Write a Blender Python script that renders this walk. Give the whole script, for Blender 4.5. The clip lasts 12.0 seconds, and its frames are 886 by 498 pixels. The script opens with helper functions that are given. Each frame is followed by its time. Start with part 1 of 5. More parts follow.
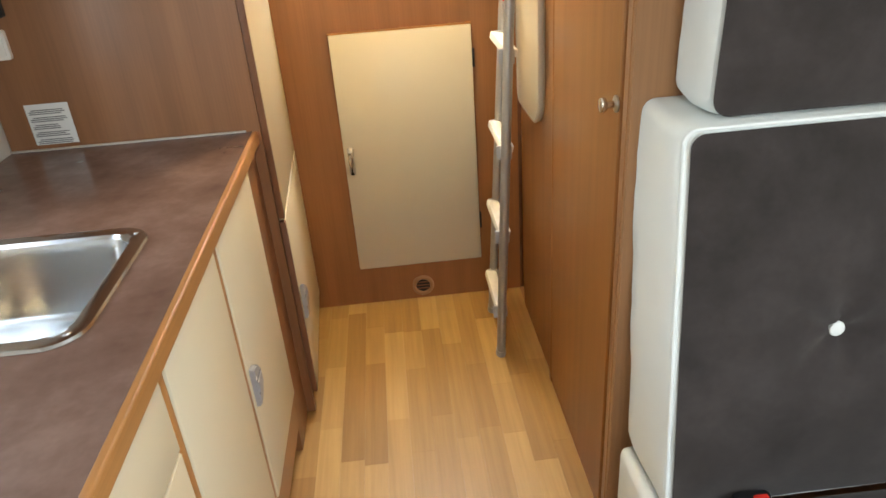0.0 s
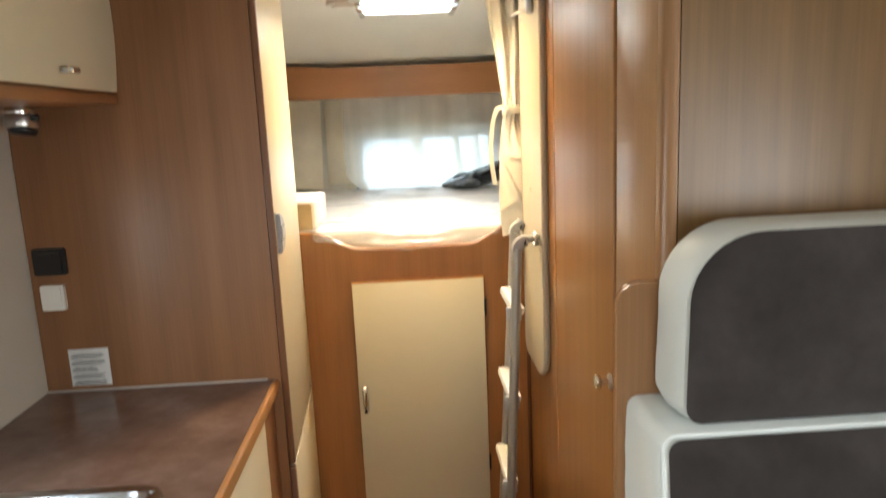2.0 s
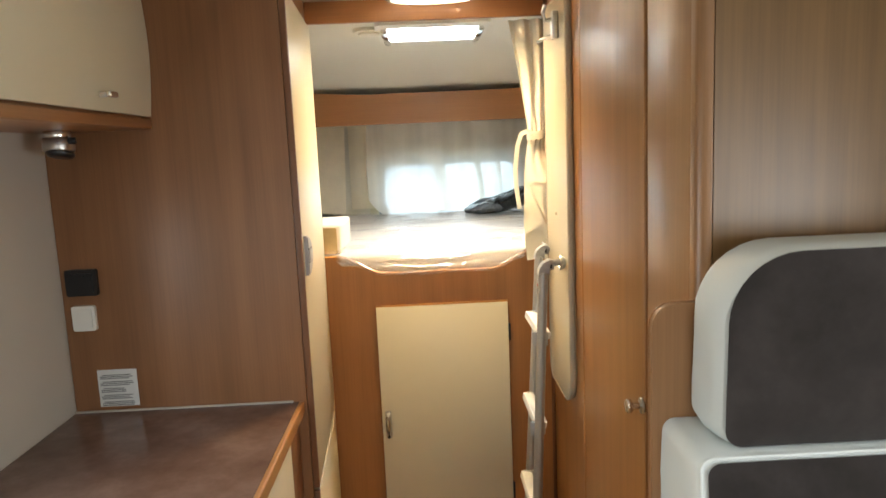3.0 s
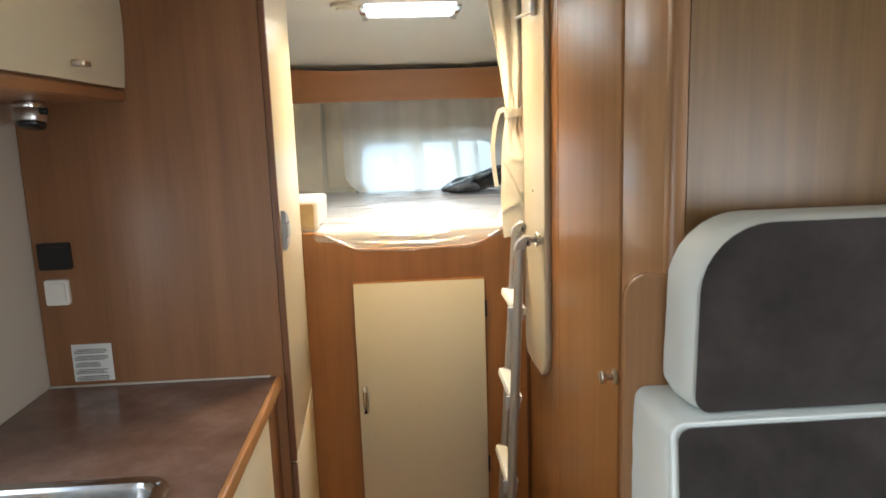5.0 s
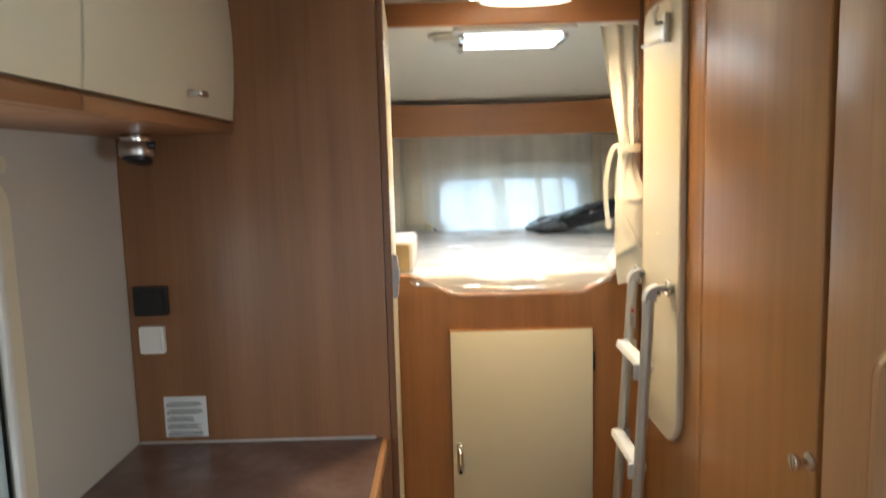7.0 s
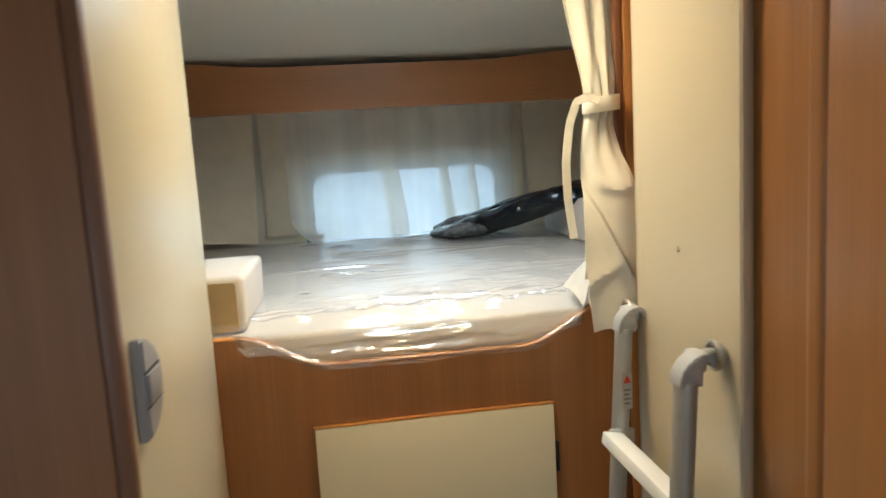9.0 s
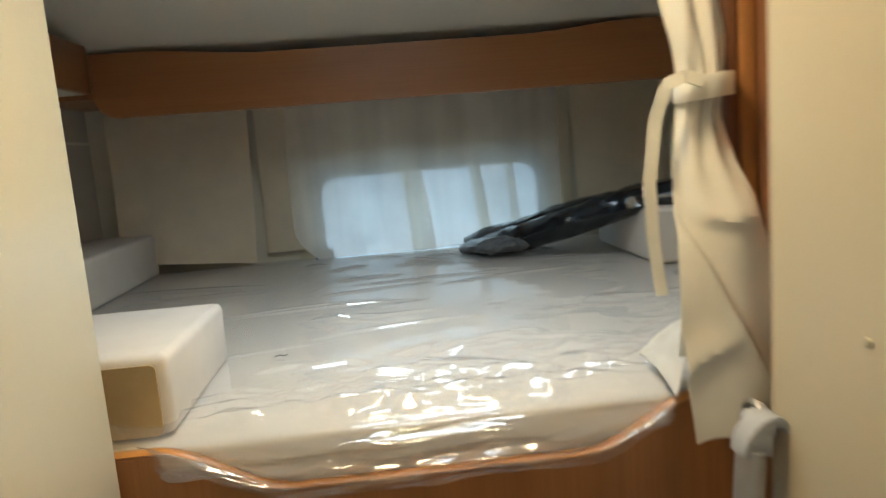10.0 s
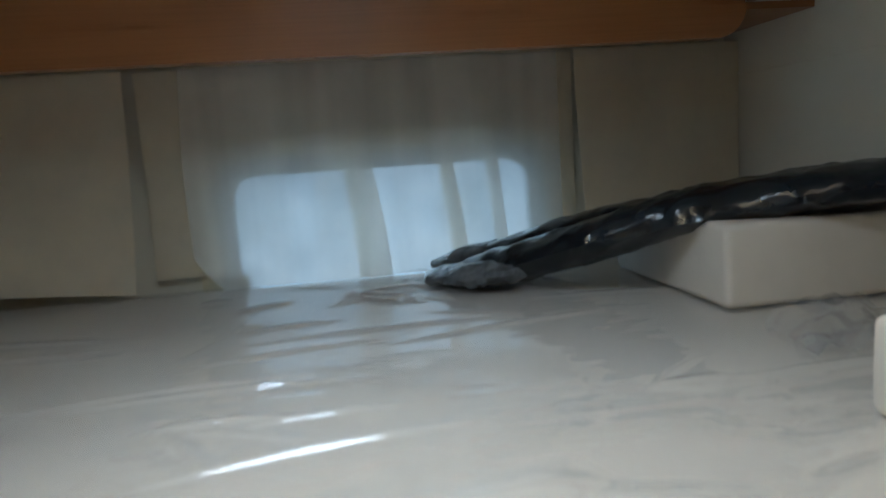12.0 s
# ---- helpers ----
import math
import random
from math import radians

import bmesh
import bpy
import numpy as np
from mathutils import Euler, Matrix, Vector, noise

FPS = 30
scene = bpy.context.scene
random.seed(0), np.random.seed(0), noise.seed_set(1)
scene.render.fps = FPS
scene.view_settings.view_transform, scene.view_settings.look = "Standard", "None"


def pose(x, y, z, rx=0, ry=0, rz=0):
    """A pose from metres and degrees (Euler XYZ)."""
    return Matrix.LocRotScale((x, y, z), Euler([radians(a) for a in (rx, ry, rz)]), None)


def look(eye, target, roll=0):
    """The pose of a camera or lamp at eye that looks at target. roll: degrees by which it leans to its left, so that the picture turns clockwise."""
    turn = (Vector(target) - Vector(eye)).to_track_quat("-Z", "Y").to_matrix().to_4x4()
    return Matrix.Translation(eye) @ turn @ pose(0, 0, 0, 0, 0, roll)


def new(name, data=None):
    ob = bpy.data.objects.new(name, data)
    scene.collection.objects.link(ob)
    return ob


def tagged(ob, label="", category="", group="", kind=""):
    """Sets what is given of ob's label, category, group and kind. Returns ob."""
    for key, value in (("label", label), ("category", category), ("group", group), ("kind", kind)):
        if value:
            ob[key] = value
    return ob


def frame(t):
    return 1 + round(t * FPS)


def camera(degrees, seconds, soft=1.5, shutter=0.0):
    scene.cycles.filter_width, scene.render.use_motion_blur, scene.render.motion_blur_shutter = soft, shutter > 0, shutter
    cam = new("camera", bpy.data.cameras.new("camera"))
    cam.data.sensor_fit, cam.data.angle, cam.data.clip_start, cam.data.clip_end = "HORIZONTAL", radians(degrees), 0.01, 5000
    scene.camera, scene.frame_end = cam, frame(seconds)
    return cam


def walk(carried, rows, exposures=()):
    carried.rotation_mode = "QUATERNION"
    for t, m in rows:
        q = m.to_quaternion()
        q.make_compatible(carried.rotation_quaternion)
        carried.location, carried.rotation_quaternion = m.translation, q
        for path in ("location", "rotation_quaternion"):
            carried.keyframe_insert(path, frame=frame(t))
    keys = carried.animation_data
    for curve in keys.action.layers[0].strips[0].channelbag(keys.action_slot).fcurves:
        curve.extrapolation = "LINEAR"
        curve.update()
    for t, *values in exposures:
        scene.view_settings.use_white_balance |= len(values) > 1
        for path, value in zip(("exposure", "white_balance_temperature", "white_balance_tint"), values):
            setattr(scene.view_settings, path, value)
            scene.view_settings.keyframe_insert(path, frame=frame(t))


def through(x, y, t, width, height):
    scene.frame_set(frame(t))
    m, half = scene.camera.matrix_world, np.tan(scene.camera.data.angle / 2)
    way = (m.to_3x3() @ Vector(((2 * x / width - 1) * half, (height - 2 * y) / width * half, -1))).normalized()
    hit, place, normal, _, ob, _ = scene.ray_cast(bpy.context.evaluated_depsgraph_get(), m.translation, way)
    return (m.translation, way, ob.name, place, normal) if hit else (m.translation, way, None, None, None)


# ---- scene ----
# ---- camera ----
cam = camera(65.4, 12.0, 1.5, 0.5)
PATH = [
    (0, (0.595, 0.484, 1.409), (0.697, 2.25, 0.476), -4.3),
    (0.5, (0.609, 0.417, 1.414), (0.667, 2.204, 0.518), -4.4),
    (1, (0.615, 0.406, 1.416), (0.663, 2.21, 0.555), -2.3),
    (1.5, (0.626, 0.421, 1.494), (0.664, 2.31, 0.838), -1.8),
    (2, (0.623, 0.42, 1.552), (0.715, 2.384, 1.186), -2.5),
    (2.5, (0.595, 0.412, 1.564), (0.673, 2.392, 1.292), -1.9),
    (3, (0.599, 0.417, 1.542), (0.644, 2.396, 1.256), -2.5),
    (3.2, (0.604, 0.421, 1.53), (0.664, 2.397, 1.229), -2.2),
    (4.8, (0.602, 0.403, 1.52), (0.732, 2.368, 1.168), -1.4),
    (5, (0.594, 0.405, 1.528), (0.706, 2.372, 1.187), -1.9),
    (5.5, (0.547, 0.45, 1.544), (0.606, 2.432, 1.278), -0.3),
    (6, (0.479, 0.519, 1.554), (0.496, 2.512, 1.389), 0.1),
    (6.5, (0.414, 0.557, 1.548), (0.382, 2.551, 1.395), -0.7),
    (7, (0.409, 0.59, 1.537), (0.397, 2.576, 1.3), -1.6),
    (7.2, (0.408, 0.591, 1.546), (0.484, 2.562, 1.218), -1.2),
    (8.8, (0.487, 1.428, 1.506), (0.753, 3.392, 1.235), -2.6),
    (9, (0.496, 1.51, 1.492), (0.77, 3.474, 1.234), -3.4),
    (9.5, (0.578, 1.767, 1.486), (0.841, 3.731, 1.215), -6.8),
    (10, (0.594, 1.95, 1.528), (0.745, 3.923, 1.241), -4.6),
    (10.5, (0.533, 2.095, 1.523), (0.643, 4.073, 1.249), 2.3),
    (10.6, (0.525, 2.108, 1.52), (0.6, 4.09, 1.261), 0.9),
    (11, (0.505, 2.199, 1.523), (0.55, 4.176, 1.222), -0.2),
    (11.5, (0.564, 2.362, 1.5), (0.766, 4.315, 1.121), -1.0),
    (12, (0.653, 2.57, 1.487), (0.914, 4.533, 1.21), -3.9),
]
EXPOSURES = [(0.0, 0.95, 6500, 10), (1.5, 0.75, 6550, 10), (2.5, 0.55, 6750, 10), (3.2, 0.5, 6600, 10), (5.0, 0.45, 6250, 10), (6.5, 0.35, 6150, 10), (7.2, 0.3, 6100, 9), (9.0, -0.35, 5850, 6),
             (9.5, -0.55, 5950, 6), (10.0, -0.85, 5950, 5), (10.5, -1.15, 5900, 5), (11.0, -1.22, 5850, 5), (11.5, -1.25, 5800, 5), (12.0, -1.18, 5450, 5)]
walk(cam, [(t, look(eye, target, roll)) for t, eye, target, roll in PATH], EXPOSURES)

# ---- light ----
world = bpy.data.worlds.new("sky_world")
scene.world = world
world.use_nodes = True
wn = world.node_tree
sky = wn.nodes.new("ShaderNodeTexSky")
sky.sky_type, sky.sun_disc = "NISHITA", False
sky.sun_elevation, sky.sun_rotation = radians(40), radians(200)
wn.links.new(sky.outputs[0], wn.nodes["Background"].inputs[0])
wn.nodes["Background"].inputs[1].default_value = 0.12


def area_lamp(name, m, sx, sy, power, colour, shape="RECTANGLE"):
    d = bpy.data.lights.new(name, "AREA")
    d.shape, d.size, d.size_y, d.energy, d.color = shape, sx, sy, power, colour
    ob = new(name, d)
    ob.matrix_world = m
    return ob


DAY = (0.88, 0.95, 1.0)
WARM = (1.0, 0.74, 0.42)
area_lamp("daylight_windscreen", look((0.65, -1.66, 1.3), (0.65, 0.5, 1.2)), 1.7, 0.75, 5, DAY)
area_lamp("daylight_dinette", look((1.72, 0.2, 1.3), (0.6, 0.4, 1.0)), 0.9, 0.5, 13, DAY)
area_lamp("daylight_kitchen", look((-0.45, 1.35, 1.25), (0.8, 1.35, 1.15)), 0.85, 0.5, 5, DAY)
area_lamp("daylight_rear", look((0.75, 4.5, 1.36), (0.75, 3.0, 1.25)), 0.9, 0.5, 4.5, (0.70, 0.88, 1.0))
area_lamp("daylight_roof_bed", look((0.654, 3.135, 2.078), (0.654, 3.136, 1.0)), 0.34, 0.29, 14, DAY)
area_lamp("daylight_roof_living", look((0.62, 0.15, 2.2), (0.62, 0.151, 1.0)), 0.6, 0.6, 6, DAY)
led = area_lamp("ceiling_lamp_glow", look((0.648, 2.605, 1.982), (0.648, 2.606, 1.0)), 0.26, 0.14, 7.2, WARM, "ELLIPSE")
led.data.spread = radians(146)


# ---- materials ----
def material(name, rough=0.5, metal=0.0, spec=0.5):
    m = bpy.data.materials.new(name)
    m.use_nodes = True
    b = m.node_tree.nodes["Principled BSDF"]
    b.inputs["Roughness"].default_value = rough
    b.inputs["Metallic"].default_value = metal
    b.inputs["Specular IOR Level"].default_value = spec
    return m, m.node_tree, b


def node(nt, kind, **inputs):
    n = nt.nodes.new(kind)
    for k, v in inputs.items():
        n.inputs[k].default_value = v
    return n


def coords(nt, scale):
    tc = nt.nodes.new("ShaderNodeTexCoord")
    mp = nt.nodes.new("ShaderNodeMapping")
    mp.inputs["Scale"].default_value = scale
    nt.links.new(tc.outputs["Object"], mp.inputs["Vector"])
    return mp.outputs[0]


def noise_tex(nt, vec, scale, detail=4.0, rough=0.55):
    n = node(nt, "ShaderNodeTexNoise", Scale=scale, Detail=detail, Roughness=rough)
    nt.links.new(vec, n.inputs["Vector"])
    return n.outputs[0]


def ramp(nt, fac, stops):
    r = nt.nodes.new("ShaderNodeValToRGB")
    els = r.color_ramp.elements
    while len(els) < len(stops):
        els.new(0.5)
    for e, (p, c) in zip(els, stops):
        e.position, e.color = p, (*c, 1)
    nt.links.new(fac, r.inputs[0])
    return r.outputs[0]


def mixed(nt, a, b, fac, mode="MIX"):
    m = nt.nodes.new("ShaderNodeMix")
    m.data_type, m.blend_type = "RGBA", mode
    for sock, v in ((m.inputs[6], a), (m.inputs[7], b), (m.inputs[0], fac)):
        if hasattr(v, "links"):
            nt.links.new(v, sock)
        elif isinstance(v, (int, float)):
            sock.default_value = v
        else:
            sock.default_value = (*v, 1)
    return m.outputs[2]


def bumped(nt, b, height, strength, dist=0.002):
    n = node(nt, "ShaderNodeBump", Strength=strength, Distance=dist)
    nt.links.new(height, n.inputs["Height"])
    nt.links.new(n.outputs[0], b.inputs["Normal"])


def rough_var(nt, b, fac, lo, hi):
    m = nt.nodes.new("ShaderNodeMapRange")
    m.inputs["To Min"].default_value, m.inputs["To Max"].default_value = lo, hi
    nt.links.new(fac, m.inputs[0])
    nt.links.new(m.outputs[0], b.inputs["Roughness"])


def shade(c, k):
    return tuple(v * k for v in c)


def wood(name, base, grain="z", rough=0.34, contrast=0.16, coarse=1.0):
    """Laminate with long grain along one axis: broad bands, fine pores and faint wear."""
    m, nt, b = material(name, rough)
    long_scale = {"x": (0.5, 11, 11), "y": (11, 0.5, 11), "z": (11, 11, 0.5)}[grain]
    fine_scale = {"x": (4, 260, 260), "y": (260, 4, 260), "z": (260, 260, 4)}[grain]
    broad = noise_tex(nt, coords(nt, tuple(v * coarse for v in long_scale)), 1.0, 5.0)
    fine = noise_tex(nt, coords(nt, fine_scale), 1.0, 2.0)
    blot = noise_tex(nt, coords(nt, (1, 1, 1)), 2.3, 3.0)
    c1 = ramp(nt, broad, [(0.25, shade(base, 1 - contrast)), (0.5, base), (0.78, shade(base, 1 + contrast))])
    c2 = ramp(nt, fine, [(0.3, shade((1, 1, 1), 0.74)), (0.62, (1, 1, 1))])
    c3 = ramp(nt, blot, [(0.3, (0.93, 0.91, 0.9)), (0.7, (1.05, 1.04, 1.03))])
    col = mixed(nt, mixed(nt, c1, c2, 0.4, "MULTIPLY"), c3, 0.8, "MULTIPLY")
    nt.links.new(col, b.inputs["Base Color"])
    rough_var(nt, b, blot, rough - 0.05, rough + 0.08)
    bumped(nt, b, fine, 0.08, 0.0006)
    return m


def plain(name, base, rough=0.5, metal=0.0, spread=0.05, scale=6.0, bump=0.05, bump_scale=300.0, dist=0.0006):
    m, nt, b = material(name, rough, metal)
    v = coords(nt, (1, 1, 1))
    n = noise_tex(nt, v, scale, 4.0)
    nt.links.new(ramp(nt, n, [(0.3, shade(base, 1 - spread)), (0.7, shade(base, 1 + spread))]), b.inputs["Base Color"])
    rough_var(nt, b, n, max(rough - 0.06, 0.02), min(rough + 0.08, 1))
    bumped(nt, b, noise_tex(nt, v, bump_scale, 2.0), bump, dist)
    return m


WOOD = wood("walnut_laminate", (0.255, 0.118, 0.052), "z", 0.34, 0.2, 1.7)
# same laminate as WOOD, with the ceiling lamp's orange light put into its colour
WOOD_LAMPLIT = wood("walnut_laminate_lamplit", (0.36, 0.162, 0.055), "z", 0.34, 0.17, 1.7)
WOOD_POST = wood("pink_pear_laminate", (0.35, 0.185, 0.085), "z", 0.32, 0.14, 2.2)
WOOD_X = wood("walnut_laminate_across", (0.34, 0.15, 0.056), "x")
WOOD_Y = wood("walnut_laminate_along", (0.32, 0.145, 0.057), "y")
WOOD_PALE = wood("pale_oak_laminate", (0.22, 0.122, 0.046), "z", 0.36, 0.2, 3.2)
WOOD_DOOR = wood("satin_pear_laminate", (0.315, 0.143, 0.045), "z", 0.35, 0.17, 2.2)
TRIM = wood("orange_beech_edging", (0.42, 0.20, 0.065), "y", 0.35, 0.1)
TRIM_X = wood("orange_beech_edging_across", (0.5, 0.22, 0.05), "x", 0.35, 0.1)
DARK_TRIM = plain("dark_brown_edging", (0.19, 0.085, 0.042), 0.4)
CREAM = plain("cream_lacquer", (0.69, 0.625, 0.455), 0.33, 0.0, 0.02, 3.0, 0.03, 500)
CREAM_BOARD = plain("cream_board", (0.55, 0.48, 0.335), 0.3, 0.0, 0.02, 3.0, 0.03, 500)
WALL = plain("beige_wall_vinyl", (0.55, 0.50, 0.42), 0.6, 0.0, 0.05, 2.0, 0.25, 420)
BED_WALL = plain("cream_quilted_wall", (0.76, 0.72, 0.61), 0.75, 0.0, 0.04, 3.0, 0.3, 320)
CEILING_SATIN = plain("satin_off_white_ceiling", (0.72, 0.69, 0.60), 0.2, 0.0, 0.02, 2.0, 0.02, 260)
CEILING = plain("off_white_ceiling", (0.72, 0.69, 0.60), 0.5, 0.0, 0.02, 2.0, 0.1, 260)
STEEL = plain("brushed_steel", (0.62, 0.63, 0.64), 0.17, 1.0, 0.015, 4, 0.02, 900)
CHROME = plain("chrome", (0.75, 0.74, 0.72), 0.08, 1.0, 0.02, 20, 0.0)
HANDLE_GREY = plain("dull_grey_handle_metal", (0.42, 0.43, 0.45), 0.42, 0.4, 0.05, 40, 0.05)
SATIN = plain("satin_nickel", (0.55, 0.53, 0.50), 0.3, 1.0, 0.04, 40, 0.04)
ALU = plain("grey_anodised_aluminium", (0.42, 0.42, 0.41), 0.42, 0.55, 0.05, 40, 0.06, 600)
GREY_PLASTIC = plain("grey_plastic", (0.40, 0.40, 0.39), 0.5, 0.0, 0.05, 30, 0.1, 600)
WHITE_PLASTIC = plain("white_plastic", (0.74, 0.72, 0.66), 0.4, 0.0, 0.03, 10)
BLACK_PLASTIC = plain("black_plastic", (0.012, 0.012, 0.013), 0.3, 0.0, 0.2, 10)
RUBBER = plain("dark_rubber", (0.02, 0.026, 0.028), 0.5, 0.0, 0.2, 10)
RED = plain("red_plastic", (0.6, 0.03, 0.02), 0.4)
PAPER = plain("label_paper", (0.66, 0.66, 0.63), 0.6)
INK = plain("grey_print", (0.17, 0.17, 0.17), 0.6)
LEATHER = plain("pale_leatherette", (0.66, 0.70, 0.68), 0.5, 0.0, 0.03, 5.0, 0.3, 600, 0.001)
FOAM = plain("white_foam", (0.62, 0.575, 0.51), 0.9, 0.0, 0.04, 12.0, 0.3, 500, 0.001)
MATTRESS = plain("mattress_ticking", (0.66, 0.62, 0.55), 0.8, 0.0, 0.03, 4.0, 0.3, 400, 0.001)


def fabric(name, base, through, rough=0.9, weave=900.0):
    """Woven cloth that lets part of the light through."""
    m, nt, b = material(name, rough, 0.0, 0.2)
    v = coords(nt, (1, 1, 1))
    n = noise_tex(nt, v, 9.0, 3.0)
    col = ramp(nt, n, [(0.3, shade(base, 0.94)), (0.7, shade(base, 1.05))])
    nt.links.new(col, b.inputs["Base Color"])
    bumped(nt, b, noise_tex(nt, v, weave, 1.0), 0.2, 0.0008)
    tr = nt.nodes.new("ShaderNodeBsdfTranslucent")
    nt.links.new(col, tr.inputs[0])
    mx = node(nt, "ShaderNodeMixShader", Fac=through)
    nt.links.new(b.outputs[0], mx.inputs[1])
    nt.links.new(tr.outputs[0], mx.inputs[2])
    nt.links.new(mx.outputs[0], nt.nodes["Material Output"].inputs[0])
    return m, nt, mx


CURTAIN = fabric("cream_curtain_cloth", (0.86, 0.82, 0.71), 0.3)[0]
LINING = fabric("white_curtain_lining", (0.78, 0.76, 0.70), 0.35)[0]
DRAPE = fabric("off_white_drape_cloth", (0.86, 0.79, 0.63), 0.3)[0]
SHEER, _nt, _mx = fabric("sheer_voile", (0.92, 0.90, 0.83), 0.3)
_tp = _nt.nodes.new("ShaderNodeBsdfTransparent")
_m2 = node(_nt, "ShaderNodeMixShader", Fac=0.5)
_nt.links.new(_mx.outputs[0], _m2.inputs[1])
_band = _nt.nodes.new("ShaderNodeMapRange")
_band.inputs["From Min"].default_value, _band.inputs["From Max"].default_value = 0.38, 0.62
_band.inputs["To Min"].default_value, _band.inputs["To Max"].default_value = 0.36, 0.47
_nt.links.new(noise_tex(_nt, coords(_nt, (11, 1, 0.5)), 1.0, 2.0), _band.inputs[0])
_nt.links.new(_band.outputs[0], _m2.inputs[0])
_nt.links.new(_tp.outputs[0], _m2.inputs[2])
_nt.links.new(_m2.outputs[0], _nt.nodes["Material Output"].inputs[0])


def velour(name):
    m, nt, b = material(name, 0.95, 0.0, 0.2)
    v = coords(nt, (1, 1, 1))
    n = noise_tex(nt, v, 7.0, 5.0, 0.65)
    nt.links.new(ramp(nt, n, [(0.28, (0.015, 0.012, 0.011)), (0.5, (0.029, 0.024, 0.0225)), (0.75, (0.050, 0.042, 0.040))]), b.inputs["Base Color"])
    b.inputs["Sheen Weight"].default_value = 0.22
    b.inputs["Sheen Roughness"].default_value = 0.5
    bumped(nt, b, noise_tex(nt, v, 900, 1.0), 0.3, 0.0008)
    return m


VELOUR = velour("dark_brown_velour")


def worktop_mat():
    m, nt, b = material("brown_stone_laminate", 0.3)
    v = coords(nt, (1, 1, 1))
    a = noise_tex(nt, v, 7.0, 5.0, 0.6)
    f = noise_tex(nt, v, 60.0, 3.0)
    c = ramp(nt, a, [(0.28, (0.115, 0.068, 0.052)), (0.5, (0.16, 0.10, 0.079)), (0.74, (0.23, 0.155, 0.126))])
    c = mixed(nt, c, ramp(nt, f, [(0.3, (0.94, 0.94, 0.93)), (0.7, (1.04, 1.03, 1.03))]), 0.8, "MULTIPLY")
    nt.links.new(c, b.inputs["Base Color"])
    rough_var(nt, b, a, 0.16, 0.24)
    bumped(nt, b, f, 0.015, 0.0006)
    return m


WORKTOP = worktop_mat()


def plank_mat():
    m, nt, b = material("oak_strip_floor", 0.36)
    info = nt.nodes.new("ShaderNodeObjectInfo")
    tc = nt.nodes.new("ShaderNodeTexCoord")
    shift = nt.nodes.new("ShaderNodeVectorMath")
    nt.links.new(tc.outputs["Object"], shift.inputs[0])
    nt.links.new(info.outputs["Location"], shift.inputs[1])
    mp = nt.nodes.new("ShaderNodeMapping")
    mp.inputs["Scale"].default_value = (60, 2.2, 60)
    nt.links.new(shift.outputs[0], mp.inputs[0])
    g = noise_tex(nt, mp.outputs[0], 1.0, 4.0)
    tone = ramp(nt, info.outputs["Random"], [(0.0, (0.320, 0.178, 0.053)), (0.22, (0.365, 0.212, 0.066)), (0.6, (0.430, 0.262, 0.088)), (1.0, (0.510, 0.330, 0.122))])
    grain = ramp(nt, g, [(0.3, (0.82, 0.79, 0.75)), (0.65, (1.06, 1.05, 1.03))])
    nt.links.new(mixed(nt, tone, grain, 0.85, "MULTIPLY"), b.inputs["Base Color"])
    rough_var(nt, b, g, 0.3, 0.45)
    bumped(nt, b, g, 0.08, 0.0006)
    return m


PLANK = plank_mat()


